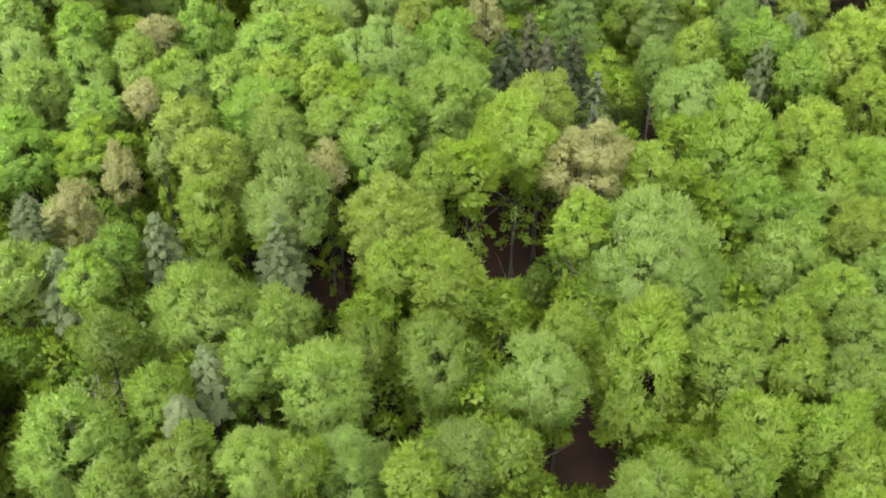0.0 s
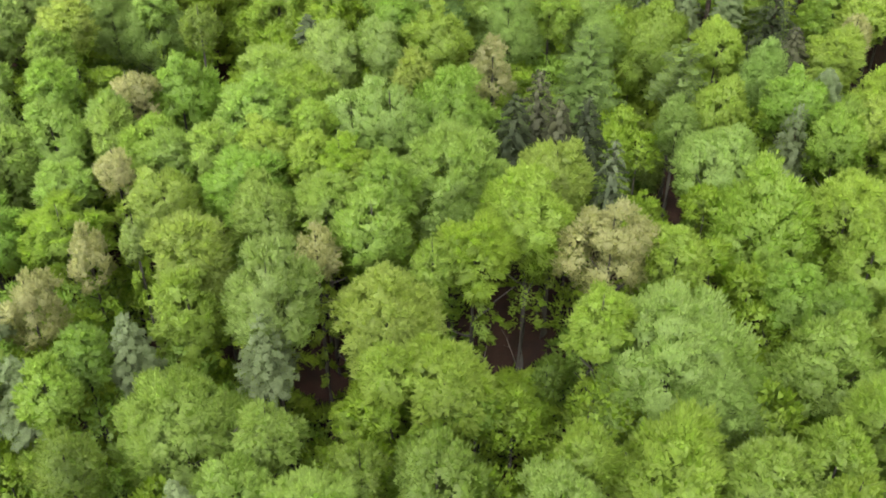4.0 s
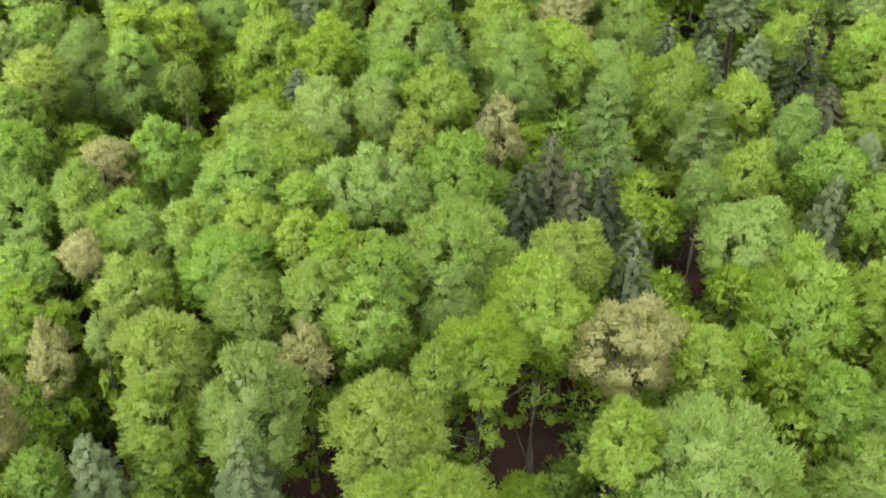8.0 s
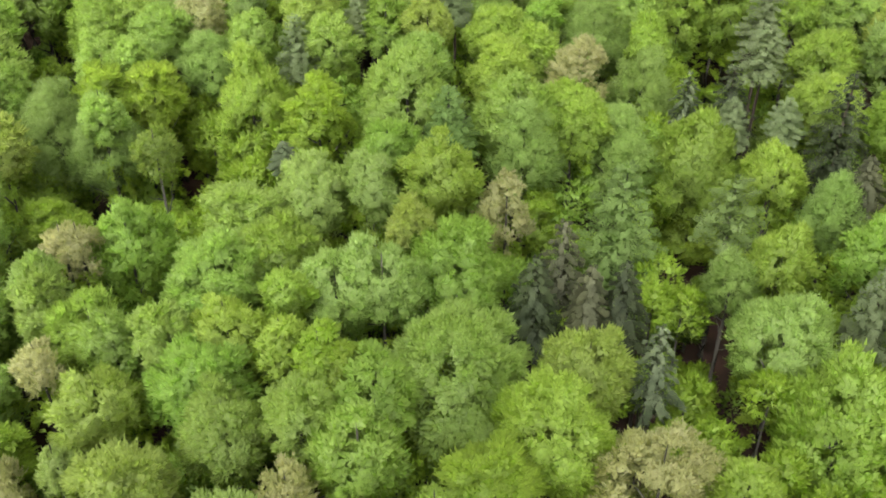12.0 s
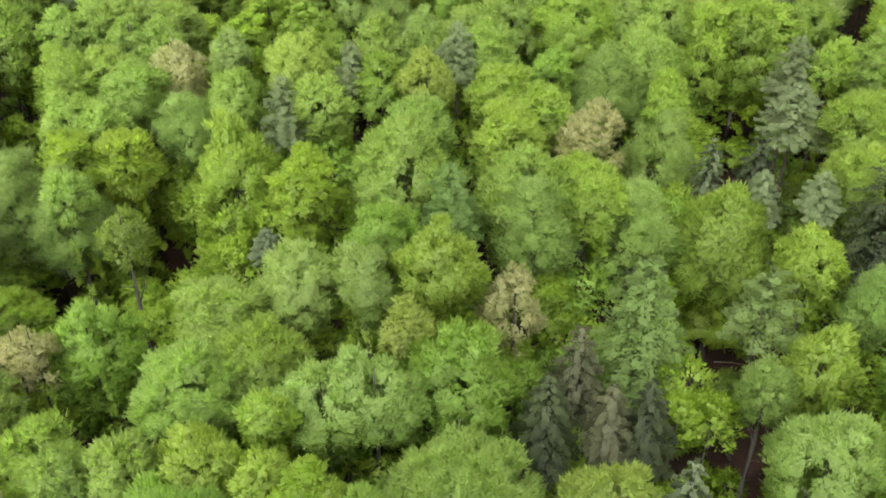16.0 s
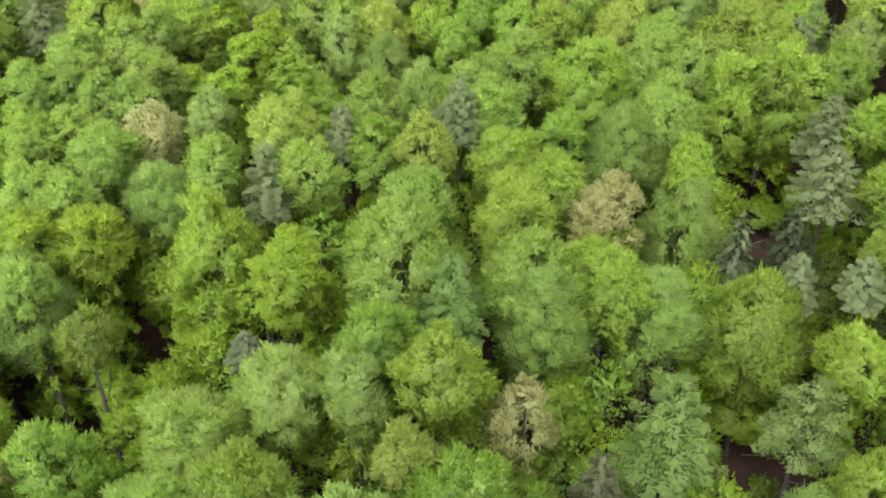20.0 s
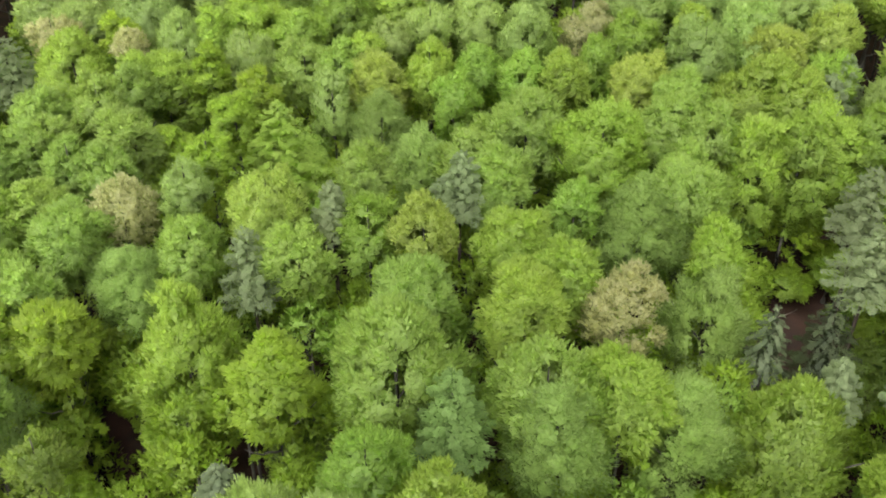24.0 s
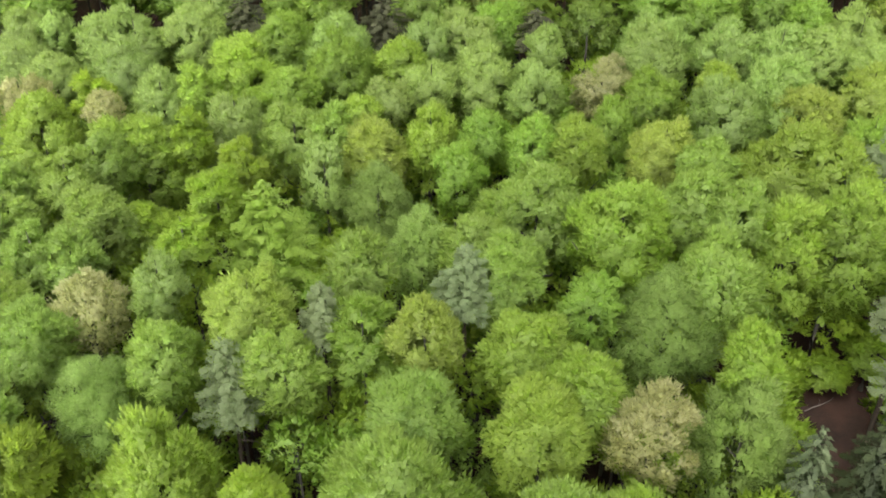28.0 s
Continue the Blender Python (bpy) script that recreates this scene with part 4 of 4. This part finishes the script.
tree("T", -32.2, 183.3, 23.2, 2.04, 4.8)
tree("G", 19.1, 183.8, 22.7, 2.34, 10.3)
tree("G", -59.0, 184.5, 24.2, 4.01, 9.2, True)
tree("P", -3.6, 185.1, 23.5, 2.19, 5.2)
tree("Y", 46.1, 186.1, 23.5, 2.69, 6.4)
tree("G", 58.1, 186.3, 24.0, 2.91, 6.7, True)
tree("N", -33.9, 186.6, 23.1, 2.33, 5.5)
tree("L", 30.2, 186.7, 23.9, 2.10, 5.0)
tree("P", 36.2, 186.7, 23.9, 4.63, 10.9)
tree("T", -41.6, 186.7, 23.1, 2.92, 6.9)
tree("B", -52.9, 187.3, 23.7, 4.00, 9.2, True)
tree("P", -27.4, 187.6, 22.8, 3.55, 8.4)
tree("G", -14.1, 187.8, 23.2, 2.71, 6.4)
tree("G", 23.7, 187.8, 22.4, 3.10, 7.3)
tree("P", 0.6, 188.2, 23.5, 2.72, 6.4)
tree("L", -23.7, 188.3, 23.0, 2.48, 5.9)
tree("P", 11.5, 190.2, 22.8, 3.52, 8.3)
tree("P", 47.7, 191.0, 23.5, 2.54, 6.0)
tree("P", -39.3, 191.0, 23.1, 3.14, 7.4)
tree("T", 19.6, 191.5, 22.1, 3.31, 7.8)
tree("P", 6.0, 191.5, 23.2, 3.78, 8.9)
tree("L", 55.2, 191.8, 24.0, 2.87, 6.6, True)
tree("G", -57.4, 192.2, 24.1, 2.99, 6.9, True)
tree("L", -2.4, 192.5, 23.7, 2.43, 5.7)
tree("L", -19.6, 193.4, 23.2, 4.46, 10.5)
tree("G", -9.1, 193.9, 23.5, 3.71, 8.7)
tree("P", -32.9, 194.1, 22.8, 3.71, 8.8)
tree("P", 44.0, 194.6, 23.6, 3.11, 7.3)
tree("P", -44.5, 195.5, 22.9, 3.87, 9.1)
tree("P", 39.3, 195.6, 23.6, 3.51, 8.3)
tree("P", 25.1, 195.6, 23.2, 4.03, 9.5)
tree("L", 54.9, 195.9, 24.1, 2.85, 6.6, True)
tree("P", 34.0, 196.9, 23.6, 3.80, 9.0)
tree("P", 0.5, 197.2, 23.4, 2.89, 6.8)
tree("P", 13.4, 197.2, 22.6, 2.27, 5.3)
tree("G", -57.4, 197.8, 24.2, 2.87, 6.6, True)
tree("P", 4.5, 198.6, 23.5, 3.05, 7.2)
tree("P", 49.3, 199.1, 22.8, 3.21, 7.6)
tree("P", -9.7, 199.2, 23.5, 3.58, 8.4)
tree("G", -16.0, 200.0, 23.1, 3.34, 7.9)
# from 200 m on; beeches paled for haze here too
tree("D", 12.6, 200.8, 22.7, 2.03, 4.1)
tree("P", -32.9, 200.9, 22.8, 3.36, 7.9)
tree("P", 26.6, 200.9, 23.3, 3.91, 9.2)
tree("P", -45.4, 201.1, 22.7, 3.62, 8.5)
tree("P", -41.8, 201.2, 22.8, 2.05, 4.9)
tree("G", 8.3, 201.9, 23.2, 3.25, 7.7)
tree("P", -26.2, 202.1, 23.2, 3.78, 8.9)
tree("P", -36.7, 202.4, 22.6, 3.66, 8.6)
tree("G", 44.3, 202.5, 23.0, 2.75, 6.6)
tree("Y", 55.5, 202.5, 24.3, 3.33, 7.7, True)
tree("D", -4.4, 203.5, 23.2, 2.95, 7.2)
tree("O", 19.0, 203.5, 22.8, 3.30, 7.8)
tree("B", -56.6, 203.6, 24.3, 3.52, 8.1, True)
tree("D", -20.8, 204.8, 22.9, 2.92, 5.8)
tree("G", 33.3, 205.5, 24.2, 3.98, 9.2, True)
tree("L", 59.6, 206.8, 24.5, 2.99, 6.9, True)
tree("G", -52.9, 207.2, 24.3, 3.27, 7.5, True)
tree("G", -44.4, 207.3, 24.1, 2.78, 6.4, True)
tree("G", 26.7, 207.4, 24.3, 2.89, 6.6, True)
tree("B", 0.6, 207.8, 24.8, 3.93, 9.0, True)
tree("B", 41.6, 207.9, 24.3, 3.59, 8.3, True)
tree("P", -24.8, 209.0, 24.4, 3.63, 8.3, True)
tree("L", 55.2, 209.3, 24.5, 2.96, 6.8, True)
tree("G", -11.3, 209.3, 24.7, 3.41, 7.8, True)
tree("B", -58.3, 209.8, 24.5, 3.75, 8.6, True)
tree("L", -48.9, 210.2, 24.3, 3.56, 8.2, True)
tree("L", 21.2, 210.9, 24.5, 2.77, 6.4, True)
tree("G", 34.2, 211.3, 24.4, 3.52, 8.1, True)
tree("L", 13.5, 211.3, 24.6, 3.52, 8.1, True)
tree("Y", 7.4, 211.8, 24.7, 3.81, 8.8, True)
tree("L", 47.1, 212.9, 24.5, 3.24, 7.5, True)
tree("G", -15.9, 213.1, 24.7, 4.02, 9.2, True)
tree("P", -44.5, 213.3, 24.4, 3.10, 7.1, True)
tree("Y", 59.9, 213.9, 24.6, 3.64, 8.4, True)
tree("G", 29.6, 213.9, 24.5, 3.73, 8.6, True)
tree("G", -36.8, 214.1, 24.4, 3.41, 7.8, True)
tree("G", -54.7, 214.1, 24.6, 2.86, 6.6, True)
tree("L", -2.5, 214.5, 24.8, 3.33, 7.7, True)
tree("Y", 38.5, 214.8, 24.5, 3.62, 8.3, True)
tree("G", -31.2, 214.8, 24.5, 4.01, 9.2, True)
tree("Y", 54.1, 215.2, 24.6, 2.99, 6.9, True)
tree("P", -24.3, 216.9, 24.7, 3.13, 7.2, True)
tree("B", 23.5, 217.0, 24.6, 2.88, 6.6, True)
tree("Y", 44.1, 217.2, 24.6, 3.42, 7.9, True)
tree("B", -7.8, 217.3, 24.8, 3.90, 9.0, True)
tree("L", -58.7, 217.4, 24.7, 4.02, 9.2, True)
tree("Y", 18.5, 217.5, 24.7, 3.77, 8.7, True)
tree("B", 12.2, 218.5, 24.7, 2.90, 6.7, True)
tree("Y", 3.9, 218.7, 24.8, 2.94, 6.8, True)
tree("G", -0.7, 219.2, 24.8, 2.78, 6.4, True)
tree("L", 52.5, 219.5, 24.6, 2.79, 6.4, True)
tree("P", -47.4, 219.7, 24.6, 3.28, 7.5, True)
tree("L", -20.6, 219.8, 24.7, 2.94, 6.8, True)
tree("L", 59.4, 219.8, 24.7, 2.92, 6.7, True)
# from 220 m on
tree("G", -37.1, 220.2, 24.6, 4.07, 9.4, True)
tree("B", 28.2, 220.6, 24.7, 3.21, 7.4, True)
tree("G", -42.3, 220.9, 24.6, 3.10, 7.1, True)
tree("P", -27.8, 221.1, 24.7, 3.16, 7.3, True)
tree("G", -11.9, 221.3, 24.8, 3.02, 6.9, True)
tree("G", 23.9, 221.4, 24.7, 2.78, 6.4, True)
tree("L", 42.3, 221.4, 24.6, 2.77, 6.4, True)
tree("L", 48.4, 221.7, 24.7, 2.74, 6.3, True)
tree("G", -16.5, 221.7, 24.8, 2.79, 6.4, True)
tree("L", 34.4, 221.8, 24.7, 3.72, 8.6, True)
tree("G", -54.1, 221.9, 24.7, 2.94, 6.8, True)


# ---------------------------------------------------------------- the wood round about, and the growth under it
GAPS = ((37.0, 155.8, 4.2), (36.2, 151.5, 4.0), (40.2, 156.5, 3.8), (33.2, 155.5, 3.0), (37.5, 160.7, 3.5), (36.8, 163.5, 2.5), (43.2, 172.5, 3.0), (40.6, 171.6, 2.5), (49.5, 180.6, 3.0), (40.9, 161.3, 3.0), (-33.1, 156.2, 2.0), (-7.3, 167.8, 1.5), (23.8, 202.7, 2.0), (19.8, 232.3, 2.5), (-17.2, 206.9, 1.5), (5.7, 141.2, 2.0), (27.6, 140.8, 2.5), (18.0, 133.0, 3.0), (-27.6, 137.9, 2.5), (-35.1, 151.7, 2.0), (-30.1, 144.6, 2.0), (-33.1, 140.7, 2.0), (37.0, 168.1, 3.0), (23.4, 192.5, 2.0), (-43.2, 150.8, 2.0), (-33.6, 159.3, 2.5), (-30.1, 147.3, 2.5), (30.6, 135.9, 4.0), (44.5, 124.8, 3.0), (28.4, 117.6, 4.0), (40.9, 168.3, 3.0), (-42.6, 164.4, 2.0), (45.9, 176.6, 3.0), (-36.4, 129.5, 2.0), (31.5, 128.6, 3.0), (8.6, 93.7, 4.5), (4.9, 99.1, 3.5), (10.5, 90.7, 3.5), (-10.4, 87.7, 3.0), (28.7, 122.6, 3.5), (31.1, 139.6, 3.0), (45.0, 127.9, 3.0), (-14.0, 91.7, 2.0), (-26.9, 91.2, 2.0), (-29.3, 152.5, 2.0), (-34.1, 109.8, 1.5), (12.9, 69.1, 4.0), (13.0, 65.1, 3.5), (24.9, 68.7, 2.5), (5.6, 90.7, 3.0), (7.4, 100.5, 3.5), (9.3, 98.3, 3.0), (-11.8, 86.1, 2.5), (27.3, 125.4, 3.5), (-26.3, 96.9, 1.5), (-42.7, 77.0, 2.5), (-16.0, 73.6, 2.0), (-12.6, 87.9, 2.0))


def fill(name, label, tones, pick, height, radius, cards, size):
    """Trees and bushes that nobody could count, set where nothing stands yet: one mesh."""
    rng = np.random.default_rng(23)
    done, co, no, kinds = [], [], [], []
    taken = np.array(PLANTED)
    spots = [(gx, gy, 1) for gy in np.arange(-20, 290, 3.7 if pick else 5.2) for gx in np.arange(-92, 92, 3.7 if pick else 5.2)]
    if not pick:
        spots += [(gx, gy, 2) for gy in np.arange(-90, 420, 7.0) for gx in np.arange(-220, 220, 7.0) if abs(gx) > 90 or not -20 < gy < 288]
    for gx, gy, far in spots:
        x, y = gx + rng.uniform(-1.6, 1.6) * far, gy + rng.uniform(-1.6, 1.6) * far
        inside = abs(x) < 52 and 42 < y < 212
        h, r = rng.uniform(*height), rng.uniform(*radius) * (1 if far == 1 else 1.45)
        if inside != pick or any(math.hypot(x - a, y - b) < c for a, b, c in GAPS):
            continue
        near = np.hypot(taken[:, 0] - x, taken[:, 1] - y)
        if np.any(near < (0.25 * taken[:, 2] + 0.5 if pick else 0.7 * taken[:, 2] + r * 0.6)):
            continue
        if pick and any(abs(x - a) < b2 + 0.5 and b - 17 < y < b for a, b, b2 in GAPS):
            h *= 0.42                            # low bushes lead up to the clearings
        close = pick or (abs(x) < 70 and -20 < y < 230)
        n, big = (cards, size) if close else (cards // 3, size * 1.5) if far == 1 else (110, size * 2.6)
        c, m, _ = dome_crown(rng, r, leaves=n, size=big, backing=0.1 if pick else 0.3, flat=0.6 if pick else 0.9)
        spot = np.array([x, y, ground_z(x, y) + h - 1.35 * r])
        co.append(c + spot)
        no.append(m)
        kinds.append(np.full(len(c) // 3, rng.integers(len(tones)), np.int32))
        done.append((x, y, h))
    me = leaf_mesh(name, np.concatenate(co), np.concatenate(no), None, None)
    for tone in tones:
        me.materials.append(LEAF[tone])
    me.polygons.foreach_set("material_index", np.concatenate(kinds))
    ob = tagged(new(name, me), label, "wood", kind="stuff")
    for x, y, h in done:
        PLANTED.append((x, y, 2.5, h))
    stems = bpy.data.meshes.new("stems")
    verts, faces = [], []
    for x, y, h in done:
        z, b = ground_z(x, y) - 0.1, len(verts)
        for f, w in ((0, 0.2), (0.8, 0.08)):
            verts += [(x + w * math.cos(a), y + w * math.sin(a), z + h * f) for a in (0, 1.257, 2.513, 3.77, 5.027)]
        faces += [(b + i, b + (i + 1) % 5, b + 5 + (i + 1) % 5, b + 5 + i) for i in range(5)]
    stems.from_pydata(verts, [], faces)
    stems.materials.append(BARK_GREY)
    part = new("stems", stems)
    part.parent = ob
    return ob


fill("undergrowth", "shaded green saplings and bushes under the tall trees", "NNNG", True, (9.0, 18.5), (1.9, 3.1), 950, 0.38)
fill("surrounding_wood", "more spring-green woodland around, too far to count", "BLGPBY", False, (21.0, 27.0), (2.7, 3.9), 560, 0.62)


# ---------------------------------------------------------------- dead wood in the gaps
def dead_stem(x, y, length, thick, turn, slope):
    """A thin dead stem with two snapped side twigs that lies or leans on the forest floor."""
    rng = np.random.default_rng(int(abs(x * 10 + y)))
    ob = tagged(new("fallen_branch"), "pale dead branch lying on the brown leaf litter", "branch", "dead branches on the ground")
    ob.matrix_basis = pose(x, y, ground_z(x, y) + thick * 0.4, 0, -slope, turn)
    path = [(length * f, rng.normal(0, 0.03) * length * f, 0.03 * length * math.sin(f * 3)) for f in (0, 0.25, 0.5, 0.75, 1)]
    child("stem", tube("stem", path, [thick * (0.5 - 0.38 * f) for f in (0, 0.25, 0.5, 0.75, 1)], 7, TWIG), ob, Matrix())
    for f, a in ((0.45, 40), (0.65, -50)):
        twig = [(0, 0, 0), (0.09 * length, 0.01, 0.01), (0.2 * length, 0.02 * length, 0.02 * length)]
        child("twig", tube("twig", twig, [thick * 0.16, thick * 0.1, thick * 0.04], 5, TWIG), ob, pose(length * f, 0, 0.03 * length * math.sin(f * 3), 0, -12, a))
    return ob


dead_stem(5.2, 92.6, 5.0, 0.16, 70, 52)
dead_stem(8.8, 93.4, 4.0, 0.12, 120, 40)
dead_stem(29.5, 131.6, 3.5, 0.16, -15, 6)
dead_stem(32.6, 132.6, 2.6, 0.12, 35, 8)
dead_stem(28.4, 119.4, 3.0, 0.12, 100, 7)
dead_stem(36.8, 161.5, 3.4, 0.14, 20, 6)
dead_stem(38.2, 154.0, 2.8, 0.12, -40, 8)


# ---------------------------------------------------------------- bare dead trees among the crowns
def dead_tree(x, y, height):
    """A leafless, weathered tree: a trunk and forked boughs that stand out between the crowns round it."""
    rng = np.random.default_rng(int(abs(x * 7 + y)))
    ob = tagged(new("dead_tree"), "bare dead tree with pale forked branches between leafy crowns", "tree", "bare dead trees")
    ob.matrix_basis = pose(x, y, ground_z(x, y) - 0.05, 0, 0, float(rng.uniform(0, 360)))
    path = [(rng.normal(0, 0.12) * f, rng.normal(0, 0.12) * f, height * 0.97 * f) for f in np.linspace(0, 1, 9)]
    child("trunk", tube("trunk", path, [0.2 * (1 - 0.86 * f) for f in np.linspace(0, 1, 9)], 8, TWIG), ob, Matrix())
    for i in range(9):
        f = 0.62 + 0.037 * i
        reach = (1 - f) * height * 0.45 + 0.7
        bough = [(reach * u, rng.normal(0, 0.06) * u, reach * (0.35 * u + 0.5 * u * u)) for u in (0, 0.3, 0.6, 1.0)]
        branch = child("branch", tube("branch", bough, [0.045, 0.032, 0.022, 0.01], 6, TWIG), ob, pose(0, 0, height * f, 0, 0, i * 137.5))
        for u, side in ((0.45, 38), (0.7, -42)):
            twig = [(0, 0, 0), (reach * 0.22, 0, reach * 0.1), (reach * 0.4, 0, reach * 0.26)]
            child("twig", tube("twig", twig, [0.02, 0.014, 0.007], 5, TWIG), branch, pose(reach * u, 0, reach * (0.35 * u + 0.5 * u * u), 0, 0, side))
    return ob


dead_tree(-26.0, 59.1, 21.5)
